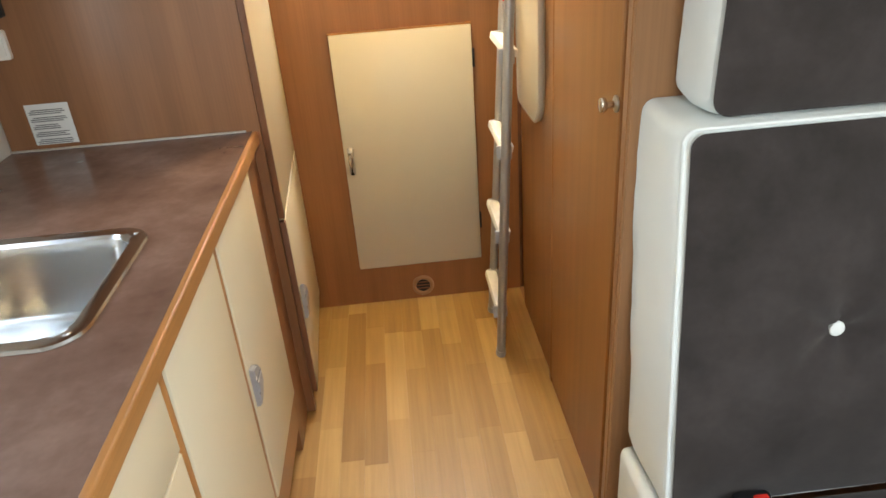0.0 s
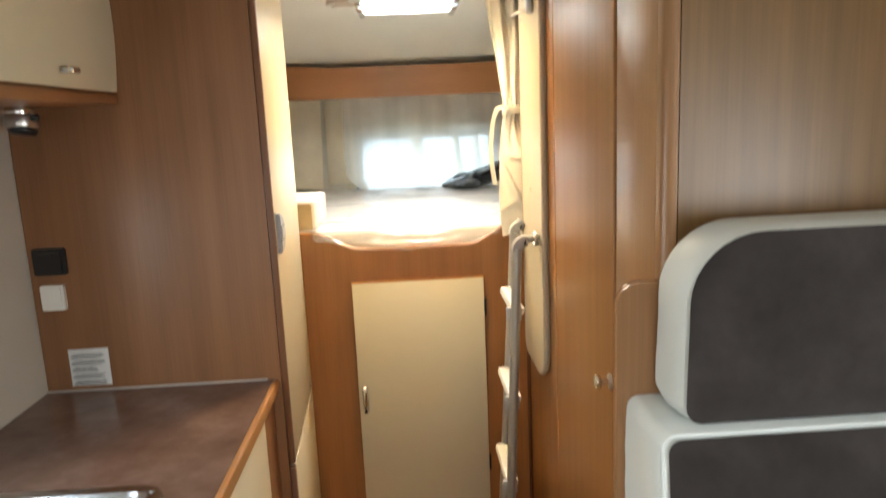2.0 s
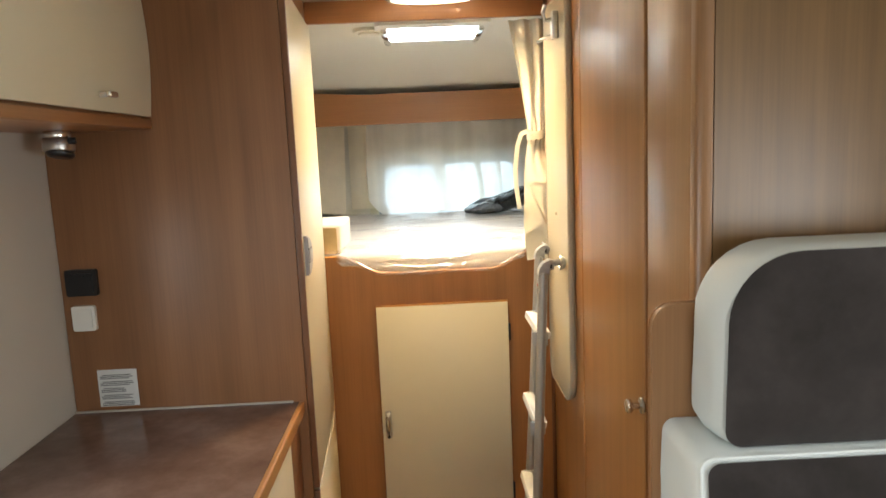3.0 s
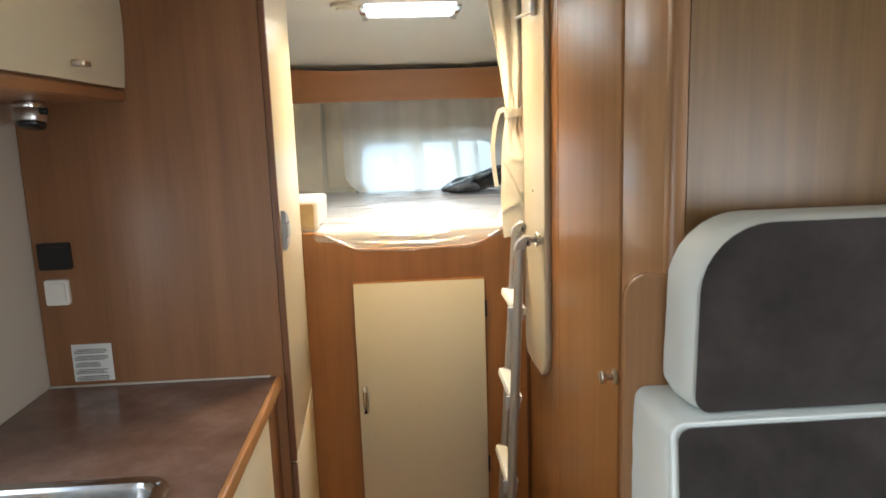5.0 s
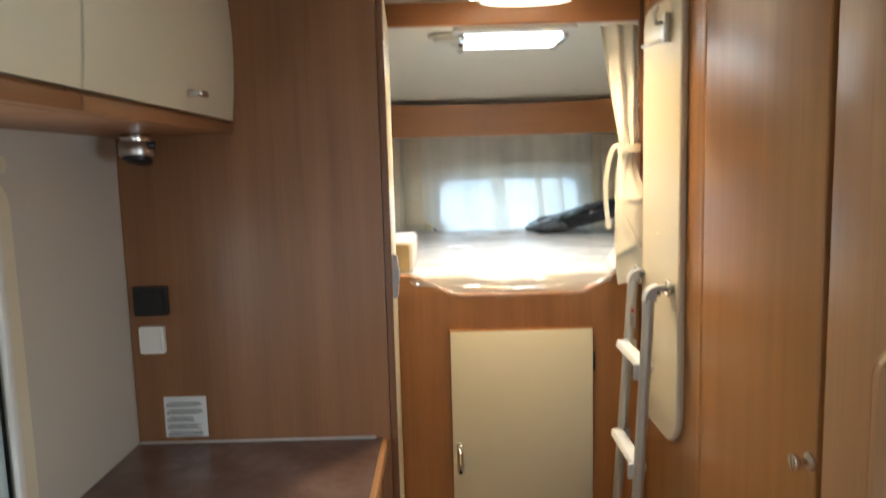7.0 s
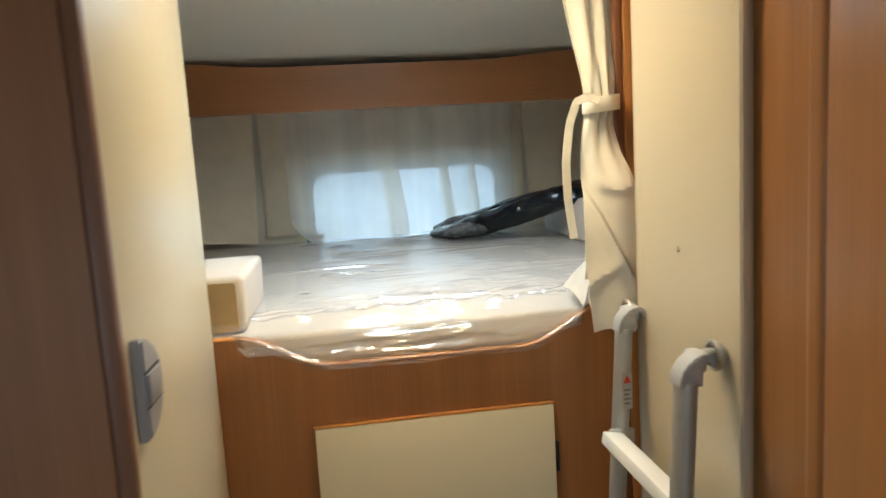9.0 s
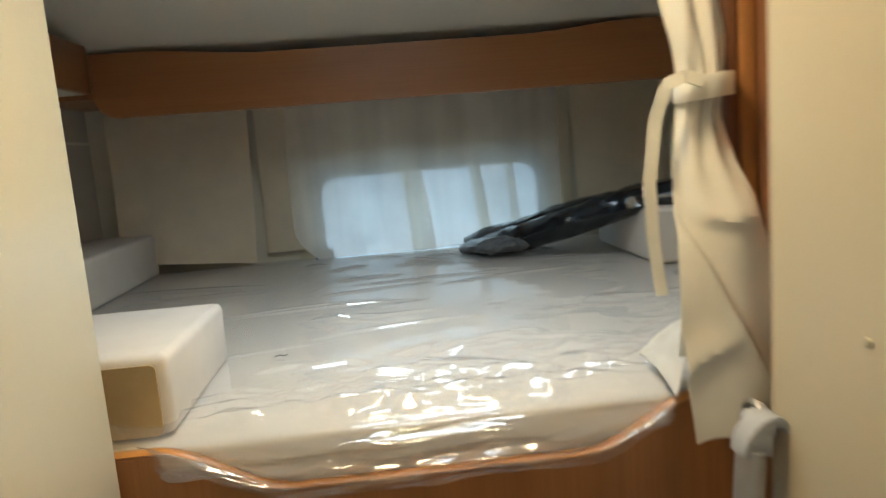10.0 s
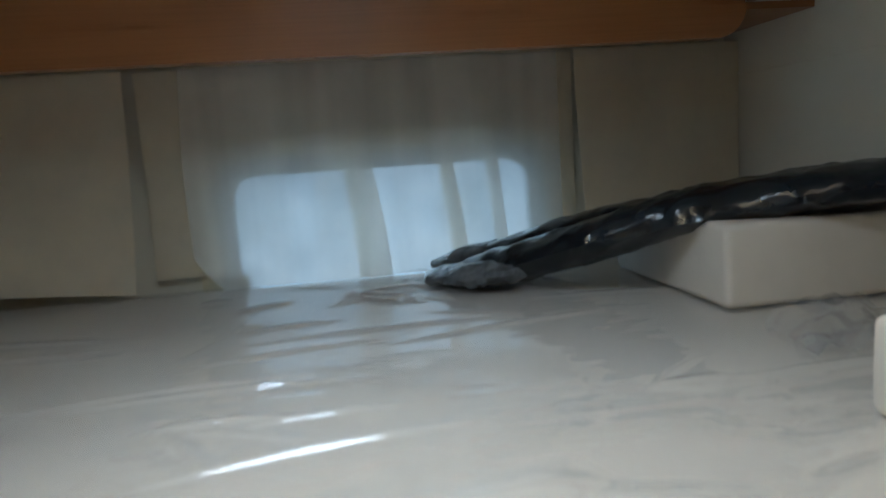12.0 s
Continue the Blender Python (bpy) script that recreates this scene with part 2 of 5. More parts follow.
def film(name, tint, gloss=0.02, lo=0.06, ior=1.42, relief=0.45):
    """Clear plastic film: lets light through and glints where it creases."""
    m, nt, b = material(name, gloss)
    nt.nodes.remove(b)
    tp = nt.nodes.new("ShaderNodeBsdfTransparent")
    tp.inputs[0].default_value = (*tint, 1)
    gl = node(nt, "ShaderNodeBsdfGlossy", Roughness=gloss)
    fr = node(nt, "ShaderNodeFresnel", IOR=ior)
    v = coords(nt, (1, 1, 1))
    bp = node(nt, "ShaderNodeBump", Strength=0.12 if relief else 0.0, Distance=0.003)
    nt.links.new(noise_tex(nt, v, 30.0, 3.0), bp.inputs["Height"])
    # flat facets between creases, each tilted its own way, in patches
    warp = nt.nodes.new("ShaderNodeVectorMath")
    wob = node(nt, "ShaderNodeTexNoise", Scale=7.0, Detail=3.0)
    nt.links.new(v, wob.inputs["Vector"])
    warp.operation = "MULTIPLY_ADD"
    nt.links.new(wob.outputs["Color"], warp.inputs[0])
    warp.inputs[1].default_value = (0.16, 0.16, 0.16)
    nt.links.new(coords(nt, (0.28, 3.0, 1.3)), warp.inputs[2])
    cells = node(nt, "ShaderNodeTexVoronoi", Scale=19.0)
    nt.links.new(warp.outputs[0], cells.inputs["Vector"])
    tilt = nt.nodes.new("ShaderNodeVectorMath")
    tilt.operation = "SUBTRACT"
    nt.links.new(cells.outputs["Color"], tilt.inputs[0])
    tilt.inputs[1].default_value = (0.5, 0.5, 0.5)
    patch = nt.nodes.new("ShaderNodeMapRange")
    patch.inputs["From Min"].default_value, patch.inputs["From Max"].default_value = 0.50, 0.66
    patch.inputs["To Min"].default_value, patch.inputs["To Max"].default_value = 0.06 * relief, 0.8 * relief
    nt.links.new(noise_tex(nt, v, 4.5, 3.0), patch.inputs[0])
    size = nt.nodes.new("ShaderNodeVectorMath")
    size.operation = "SCALE"
    nt.links.new(tilt.outputs[0], size.inputs[0])
    nt.links.new(patch.outputs[0], size.inputs["Scale"])
    total = nt.nodes.new("ShaderNodeVectorMath")
    nt.links.new(bp.outputs[0], total.inputs[0])
    nt.links.new(size.outputs[0], total.inputs[1])
    unit = nt.nodes.new("ShaderNodeVectorMath")
    unit.operation = "NORMALIZE"
    nt.links.new(total.outputs[0], unit.inputs[0])
    nt.links.new(unit.outputs[0], gl.inputs["Normal"])
    nt.links.new(unit.outputs[0], fr.inputs["Normal"])
    ad = nt.nodes.new("ShaderNodeMath")
    ad.operation = "ADD"
    ad.inputs[1].default_value = lo
    nt.links.new(fr.outputs[0], ad.inputs[0])
    lim = nt.nodes.new("ShaderNodeMath")
    lim.operation = "MINIMUM"
    lim.inputs[1].default_value = 0.24
    nt.links.new(ad.outputs[0], lim.inputs[0])
    mx = nt.nodes.new("ShaderNodeMixShader")
    nt.links.new(lim.outputs[0], mx.inputs[0])
    haze = node(nt, "ShaderNodeMixShader", Fac=0.13 if relief else 0.0)  # slight milkiness
    milk = nt.nodes.new("ShaderNodeBsdfTranslucent" if not relief else "ShaderNodeBsdfDiffuse")
    milk.inputs[0].default_value = (0.8, 0.8, 0.8, 1)
    nt.links.new(tp.outputs[0], haze.inputs[1])
    nt.links.new(milk.outputs[0], haze.inputs[2])
    nt.links.new(haze.outputs[0], mx.inputs[1])
    nt.links.new(gl.outputs[0], mx.inputs[2])
    nt.links.new(mx.outputs[0], nt.nodes["Material Output"].inputs[0])
    return m


FILM = film("clear_plastic_film", (0.95, 0.95, 0.95))
GLASS = film("acrylic_pane", (0.93, 0.96, 0.97), 0.02, 0.0, 1.45, 0.0)
BAG = plain("black_plastic_wrap", (0.008, 0.012, 0.017), 0.2, 0.0, 0.4, 14, 0.25, 45, 0.004)


def glow(name, colour, strength):
    m = bpy.data.materials.new(name)
    m.use_nodes = True
    nt = m.node_tree
    nt.nodes.remove(nt.nodes["Principled BSDF"])
    e = nt.nodes.new("ShaderNodeEmission")
    e.inputs[0].default_value, e.inputs[1].default_value = (*colour, 1), strength
    nt.links.new(e.outputs[0], nt.nodes["Material Output"].inputs[0])
    return m


LED = glow("warm_led", (1.0, 0.86, 0.62), 45)
LED_DISC = glow("warm_led_diffuser", (1.0, 0.86, 0.62), 2.4)


def backdrop_mat():
    """Bright overcast distance outside the rear window, a little uneven and greyer towards the top."""
    m = glow("overcast_distance", (0.7, 0.85, 1.0), 1.9)
    nt = m.node_tree
    e = [n for n in nt.nodes if n.type == "EMISSION"][0]
    n = noise_tex(nt, coords(nt, (2.2, 1, 3.0)), 1.0, 2.0)
    tc = nt.nodes.new("ShaderNodeTexCoord")
    sep = nt.nodes.new("ShaderNodeSeparateXYZ")
    nt.links.new(tc.outputs["Object"], sep.inputs[0])
    high = nt.nodes.new("ShaderNodeMapRange")
    high.inputs["From Min"].default_value, high.inputs["From Max"].default_value = 1.12, 1.42
    nt.links.new(sep.outputs[2], high.inputs[0])
    cloud = ramp(nt, n, [(0.3, (0.34, 0.46, 0.55)), (0.5, (0.66, 0.82, 0.95)), (0.7, (0.9, 0.97, 1.0))])
    upper_grey = ramp(nt, high.outputs[0], [(0.0, (1, 1, 1)), (0.5, (0.88, 0.9, 0.91)), (1.0, (0.62, 0.66, 0.70))])
    nt.links.new(mixed(nt, cloud, upper_grey, 1.0, "MULTIPLY"), e.inputs[0])
    return m


# ---- building helpers ----
def box_bm(x0, x1, y0, y1, z0, z1, bevel=0.0, seg=2, bm=None):
    made = bm or bmesh.new()
    geom = bmesh.ops.create_cube(made, size=1.0)["verts"]
    bmesh.ops.scale(made, vec=(x1 - x0, y1 - y0, z1 - z0), verts=geom)
    bmesh.ops.translate(made, vec=((x0 + x1) / 2, (y0 + y1) / 2, (z0 + z1) / 2), verts=geom)
    if bevel:
        edges = list({e for v in geom for e in v.link_edges})
        bmesh.ops.bevel(made, geom=edges, offset=bevel, segments=seg, affect="EDGES", profile=0.5)
    return made


def cyl_bm(centre, axis, r, depth, seg=32, bevel=0.0, r2=None, bm=None):
    made = bm or bmesh.new()
    geom = bmesh.ops.create_cone(made, cap_ends=True, segments=seg, radius1=r, radius2=r if r2 is None else r2, depth=depth)["verts"]
    if bevel:
        rim = [e for e in {e for v in geom for e in v.link_edges} if any(len(f.verts) > 4 for f in e.link_faces)]
        out = bmesh.ops.bevel(made, geom=rim, offset=bevel, segments=2, affect="EDGES", profile=0.5)
        geom = list({v for f in out["faces"] for v in f.verts} | {v for v in geom if v.is_valid})
    turn = Vector((0, 0, 1)).rotation_difference(Vector(axis)).to_matrix().to_4x4()
    bmesh.ops.transform(made, matrix=Matrix.Translation(centre) @ turn, verts=geom)
    return made


def prism_bm(outline, axis, lo, hi, holes=()):
    """A flat outline (with holes) in the plane across the axis, given thickness from lo to hi."""
    def place(p, d):
        return {"x": (d, p[0], p[1]), "y": (p[0], d, p[1]), "z": (p[0], p[1], d)}[axis]
    bm = bmesh.new()
    edges = []
    for ring in (outline, *holes):
        vs = [bm.verts.new(place(p, lo)) for p in ring]
        edges += [bm.edges.new((vs[i], vs[(i + 1) % len(vs)])) for i in range(len(vs))]
    faces = bmesh.ops.triangle_fill(bm, use_beauty=True, use_dissolve=False, edges=edges)["geom"]
    faces = [f for f in faces if isinstance(f, bmesh.types.BMFace)]
    ext = bmesh.ops.extrude_face_region(bm, geom=faces)["geom"]
    off = Vector(place((0, 0), hi - lo))
    bmesh.ops.translate(bm, vec=off, verts=[v for v in ext if isinstance(v, bmesh.types.BMVert)])
    bmesh.ops.recalc_face_normals(bm, faces=bm.faces)
    return bm


def round_rect(a0, a1, b0, b1, r, n=6):
    rs = r if isinstance(r, (tuple, list)) else (r, r, r, r)
    pts = []
    for (ca, cb, start), q in zip(((a1, b1, 0), (a0, b1, 90), (a0, b0, 180), (a1, b0, 270)), rs):
        sa, sb = (1 if ca == a1 else -1), (1 if cb == b1 else -1)
        if q <= 0:
            pts.append((ca, cb))
            continue
        for k in range(n + 1):
            t = radians(start + 90 * k / n)
            pts.append((ca - sa * q + q * math.cos(t), cb - sb * q + q * math.sin(t)))
    return pts


def loft_bm(rings, closed=True, cap=True):
    bm = bmesh.new()
    loops = [[bm.verts.new(p) for p in ring] for ring in rings]
    n = len(loops[0])
    for a, b in zip(loops, loops[1:]):
        for i in range(n if closed else n - 1):
            bm.faces.new((a[i], a[(i + 1) % n], b[(i + 1) % n], b[i]))
    if cap and closed:
        bm.faces.new(loops[0][::-1])
        bm.faces.new(loops[-1])
    bmesh.ops.recalc_face_normals(bm, faces=bm.faces)
    return bm


def tube_bm(points, r, seg=12, flat=(1.0, 1.0), up=(0, 0, 1)):
    """A tube along points; r one radius or one for each point; flat: scales of the two cross axes."""
    pts = [Vector(p) for p in points]
    rs = r if isinstance(r, (list, tuple)) else [r] * len(pts)
    rings = []
    for i, p in enumerate(pts):
        d = (pts[min(i + 1, len(pts) - 1)] - pts[max(i - 1, 0)]).normalized()
        u = Vector(up)
        s = d.cross(u)
        if s.length < 1e-3:
            s = d.cross(Vector((0, 1, 0)))
        s.normalize()
        w = s.cross(d).normalized()
        rings.append([p + rs[i] * (flat[0] * math.cos(2 * math.pi * k / seg) * s + flat[1] * math.sin(2 * math.pi * k / seg) * w) for k in range(seg)])
    return loft_bm(rings)


def arc(centre, r, a0, a1, n, plane="xz"):
    out = []
    for k in range(n + 1):
        t = radians(a0 + (a1 - a0) * k / n)
        c, s = r * math.cos(t), r * math.sin(t)
        v = {"xz": (c, 0, s), "xy": (c, s, 0), "yz": (0, c, s)}[plane]
        out.append(tuple(Vector(centre) + Vector(v)))
    return out


def sheet_bm(nu, nv, f, thick=0.0):
    """A grid f(u, v), u and v from 0 to 1, with thickness if given."""
    bm = bmesh.new()
    g = [[bm.verts.new(f(i / nu, j / nv)) for j in range(nv + 1)] for i in range(nu + 1)]
    for i in range(nu):
        for j in range(nv):
            bm.faces.new((g[i][j], g[i + 1][j], g[i + 1][j + 1], g[i][j + 1]))
    if thick:
        bmesh.ops.recalc_face_normals(bm, faces=bm.faces)
        bmesh.ops.solidify(bm, geom=bm.faces[:], thickness=thick)
    return bm


def mesh_object(name, bm, mat, smooth=True):
    me = bpy.data.meshes.new(name)
    bm.to_mesh(me)
    bm.free()
    me.materials.append(mat)
    if smooth:
        me.shade_smooth()
        me.set_sharp_from_angle(angle=radians(38))
    return new(name, me)


def thing(name, place, label, category, group="", kind=""):
    ob = new(name)
    ob.empty_display_size = 0.05
    ob.location = place
    return tagged(ob, label, category, group, kind)


def part(name, bm, mat, parent, label="", smooth=True):
    """One mesh, given in world places, under a thing or under a part."""
    ob = mesh_object(name, bm, mat, smooth)
    ob.parent = parent
    home = Vector(parent.location)
    if parent.parent:
        home = Vector((0, 0, 0))
    ob.matrix_parent_inverse = Matrix.Translation(-home)
    return tagged(ob, label)


def structure(name, bm, mat, label, category, smooth=False):
    return tagged(mesh_object(name, bm, mat, smooth), label, category, "", "structure")


# ---- shell of the vehicle ----
XL, XR, YF, YR, ZC = -0.34, 1.65, -1.62, 4.29, 2.035
floor = structure("floor", box_bm(XL, XR, YF, YR, -0.05, -0.006), WOOD_Y, "oak strip floor in a narrow passage", "floor")
structure("ceiling", prism_bm([(XL, YF), (XR, YF), (XR, 2.775), (XL, 2.775)], "z", ZC, ZC + 0.04, [round_rect(0.32, 0.92, -0.15, 0.45, 0.04)]), CEILING_SATIN, "off-white smooth ceiling panel", "ceiling")


SKY_HOLE = (0.478, 0.83, 2.985, 3.285)
bm = bmesh.new()
ys = [2.775, SKY_HOLE[2], SKY_HOLE[3]] + [3.36 + 0.96 * k / 18 for k in range(19)]
xs = [XL, SKY_HOLE[0], SKY_HOLE[1], XR]
def ceil_z(y):
    return max(1.80, 1.992 - 0.128 * max(0.0, (y - 3.36) / 0.56) ** 1.7)
grid = [[bm.verts.new((x, y, ceil_z(y))) for y in ys] for x in xs]
for i in range(3):
    for j in range(len(ys) - 1):
        if not (i == 1 and j == 1):
            bm.faces.new((grid[i][j], grid[i + 1][j], grid[i + 1][j + 1], grid[i][j + 1]))
ext = bmesh.ops.extrude_face_region(bm, geom=bm.faces[:])["geom"]
bmesh.ops.translate(bm, vec=(0, 0, 0.05), verts=[v for v in ext if isinstance(v, bmesh.types.BMVert)])
bmesh.ops.recalc_face_normals(bm, faces=bm.faces)
structure("ceiling_over_bed", bm, CEILING, "off-white ceiling curving down over the bed", "ceiling", True)

KW = (0.8, 1.71, 0.96, 1.498)
structure("wall_left", prism_bm([(YF, -0.05), (YR + 0.04, -0.05), (YR + 0.04, 2.08), (YF, 2.08)], "x", XL - 0.04, XL,
                                [round_rect(*KW, 0.015)]), WALL, "beige vinyl wall beside the kitchen", "wall")
structure("wall_right", prism_bm([(YF, -0.05), (YR + 0.04, -0.05), (YR + 0.04, 2.08), (YF, 2.08)], "x", XR, XR + 0.04,
                                 [round_rect(-0.25, 0.65, 1.0, 1.5, 0.06)]), BED_WALL, "cream wall of the bed alcove", "wall")
RW = (0.335, 1.160, 1.13, 1.505)
structure("wall_rear", prism_bm([(XL, -0.05), (XR, -0.05), (XR, 2.04), (XL, 2.04)], "y", YR, YR + 0.04,
                                [round_rect(*RW, 0.06)]), BED_WALL, "cream rear wall with a low window", "wall")
structure("wall_front", prism_bm([(XL, -0.05), (XR, -0.05), (XR, 2.08), (XL, 2.08)], "y", YF - 0.04, YF,
                                 [round_rect(-0.2, 1.5, 0.95, 1.65, 0.08)]), WALL, "beige front wall with windscreen opening", "wall")
structure("ground", box_bm(-60, 60, -60, 60, -0.75, -0.6), plain("asphalt", (0.06, 0.06, 0.06), 0.9), "grey asphalt under the vehicle", "ground")
structure("backdrop", box_bm(-2.2, 3.6, 5.6, 5.62, -0.5, 3.2), backdrop_mat(), "bright pale overcast distance outside", "backdrop")

# partition of the washroom beside the passage, and beside the bed
structure("wall_passage", box_bm(1.012, 1.035, 2.215, 2.655, 0, ZC), WOOD_DOOR, "brown wooden passage wall", "wall")
structure("wall_partition", box_bm(1.054, XR, 2.748, 2.772, 0, ZC), WOOD, "wooden partition beside the bed", "wall")
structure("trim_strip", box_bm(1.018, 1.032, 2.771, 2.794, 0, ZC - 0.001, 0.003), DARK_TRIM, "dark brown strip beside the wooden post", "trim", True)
structure("wall_return", box_bm(1.054, 1.07, 2.60, 2.747, 0, ZC), WOOD_DOOR, "brown wooden wall behind the curtain", "wall")
structure("trim_post", box_bm(1.0325, 1.0535, 2.768, 2.792, 0, ZC - 0.001, 0.004), TRIM, "narrow orange-brown wooden post", "trim", True)
structure("trim_header", box_bm(0.232, 1.017, 2.765, 2.787, 1.965, ZC, 0.003), WOOD_X, "orange-brown wooden header over the bed opening", "trim", True)
structure("trim_header_left", box_bm(0.2, 0.231, 2.19, 2.787, 1.965, ZC, 0.003), WOOD_Y, "wooden ceiling strip over the tall cupboard", "trim", True)

# tall wooden panel that faces the seats
bm = prism_bm([(1.019, 0.0), (XR, 0.0), (XR, ZC), (1.019, ZC)], "y", 1.412, 1.434)
structure("wall_seat_panel", bm, WOOD_PALE, "pale oak panel behind the seats", "wall")
bm = prism_bm(round_rect(0.997, 1.018, 1.4115, 1.445, (0.001, 0.001, 0.020, 0.002), 10), "z", 0.0, ZC)
structure("trim_rounded_edge", bm, WOOD_POST, "rounded pink-brown wooden corner moulding", "trim", True)
structure("wall_seat_return", box_bm(0.9975, 1.012, 1.446, 1.646, 0.0, ZC, 0.003), WOOD_POST, "smooth pink-brown wooden wall beside the wardrobe", "wall", True)
# dark brown strip set back in the gap, its colour standing for the shade there
structure("trim_groove_shade", box_bm(1.0125, 1.03, 1.6465, 1.668, 0, ZC), DARK_TRIM, "recessed strip coloured dark for the shade in the groove beside the wardrobe", "trim")


# ---- windows ----
def window(name, axis, rect, wall_in, wall_out, r, label, frame_mat, seal):
    w = thing(name, (wall_in, rect[0], rect[2]) if axis == "x" else (rect[0], wall_in, rect[2]), label, "window", kind="structure")
    a0, a1, b0, b1 = rect
    sgn = 1 if wall_in > wall_out else -1
    def ring(inset_out, inset_in, lo, hi, rr, hole=0.01):
        return prism_bm(round_rect(a0 - inset_out, a1 + inset_out, b0 - inset_out, b1 + inset_out, rr + inset_out),
                        axis, lo, hi, [round_rect(a0 + inset_in, a1 - inset_in, b0 + inset_in, b1 - inset_in, max(rr - inset_in, hole))])
    lo, hi = sorted((wall_in, wall_in + sgn * 0.012))
    part("window_frame", ring(0.045, 0.004, lo, hi, r), frame_mat, w, "cream plastic surround")
    lo, hi = sorted((wall_in - sgn * 0.004, wall_out))
    part("rubber_seal", ring(-0.001, 0.045, lo, hi, r, 0.06), seal, w, "dark rubber seal")
    mid = wall_out
    pane = part("pane", prism_bm(round_rect(a0 - 0.03, a1 + 0.03, b0 - 0.03, b1 + 0.03, r), axis, *sorted((mid - sgn * 0.002, mid - sgn * 0.007))), GLASS, w, "clear acrylic pane")
    pane.visible_shadow = False
    return w


GREY_SEAL = plain("grey_blue_seal", (0.16, 0.19, 0.21), 0.5)
win_k = window("window_1", "x", KW, XL, XL - 0.045, 0.015, "kitchen window with dark rubber seal", CREAM, RUBBER)
win_r = window("window_2", "y", RW, YR, YR + 0.045, 0.06, "low rear window behind sheer curtain", CREAM, GREY_SEAL)
# roller blind housing, rail, stay and latch of the kitchen window
part("blind_housing", box_bm(XL + 0.002, XL + 0.035, 0.75, 1.725, 1.546, 1.575, 0.008), CREAM, win_k, "cream blind housing")
part("blind_rail", box_bm(XL + 0.013, XL + 0.024, 1.688, 1.707, 0.962, 1.492, 0.003), WHITE_PLASTIC, win_k, "bright white blind rail")
part("inner_strip", box_bm(XL - 0.006, XL + 0.006, 1.645, 1.686, 0.962, 1.492, 0.003), plain("pale_grey_strip", (0.52, 0.62, 0.64), 0.4), win_k, "pale grey blind guide")
part("window_stay", tube_bm([(XL - 0.008, 1.575, 1.45), (XL - 0.008, 1.585, 1.22)], 0.009), ALU, win_k, "telescopic aluminium stay")
latch = part("latch", box_bm(XL - 0.02, XL + 0.012, 1.575, 1.62, 1.12, 1.20, 0.005), BLACK_PLASTIC, win_k, "black window latch")
part("latch_lever", tube_bm([(XL + 0.008, 1.595, 1.155), (XL + 0.014, 1.55, 1.15), (XL + 0.014, 1.47, 1.15)], 0.010), BLACK_PLASTIC, latch)
for z in (1.137, 1.187):
    part("screw", cyl_bm((XL + 0.013, 1.602, z), (1, 0, 0), 0.005, 0.004, 12), CHROME, latch)

part("latch", box_bm(0.385, 0.41, 4.205, 4.23, 1.212, 1.232, 0.004), BLACK_PLASTIC, win_r, "small black window catch")
for k in range(5):
    part("vent_slot", box_bm(0.40 + 0.15 * k, 0.49 + 0.15 * k, YR - 0.0145, YR - 0.0118, 1.522, 1.532, 0.001), GREY_SEAL, win_r, "dark vent slot")
# roof light over the bed
sky_win = thing("roof_window", (0.654, 3.135, 1.99), "small roof window with chrome-edged white frame", "roof window", kind="structure")
x0, x1, y0, y1 = SKY_HOLE
part("window_frame", prism_bm(round_rect(x0 - 0.03, x1 + 0.03, y0 - 0.07, y1 + 0.03, 0.03), "z", 1.978, 1.991,
                              [round_rect(x0 + 0.006, x1 - 0.006, y0 + 0.006, y1 - 0.006, 0.02)]), WHITE_PLASTIC, sky_win)
part("reveal", prism_bm(round_rect(x0 + 0.001, x1 - 0.001, y0 + 0.001, y1 - 0.001, 0.02), "z", 1.992, 2.06,
                        [round_rect(x0 + 0.008, x1 - 0.008, y0 + 0.008, y1 - 0.008, 0.02)]), WHITE_PLASTIC, sky_win)
pane = part("pane", box_bm(x0 - 0.02, x1 + 0.02, y0 - 0.02, y1 + 0.02, 2.065, 2.07), GLASS, sky_win, "clear acrylic dome")
pane.visible_shadow = False
for xa in (x0 - 0.012, x1 - 0.012):
    part("end_cap", box_bm(xa, xa + 0.024, y0 + 0.01, y1, 1.962, 1.979, 0.006), CHROME, sky_win, "chrome end cap")
part("blind_bar", box_bm(x0 + 0.012, x1 - 0.012, y1 - 0.03, y1 - 0.008, 1.97, 1.979, 0.003), WHITE_PLASTIC, sky_win)
vent = thing("ceiling_vent", (0.42, 3.06, 1.985), "round cream ceiling vent above the bed", "vent")
part("vent_ring", cyl_bm((0.42, 3.06, 1.984), (0, 0, 1), 0.06, 0.014, 32, 0.004), CEILING, vent)
part("vent_cap", cyl_bm((0.42, 3.06, 1.974), (0, 0, 1), 0.04, 0.012, 32, 0.004), CEILING, vent)


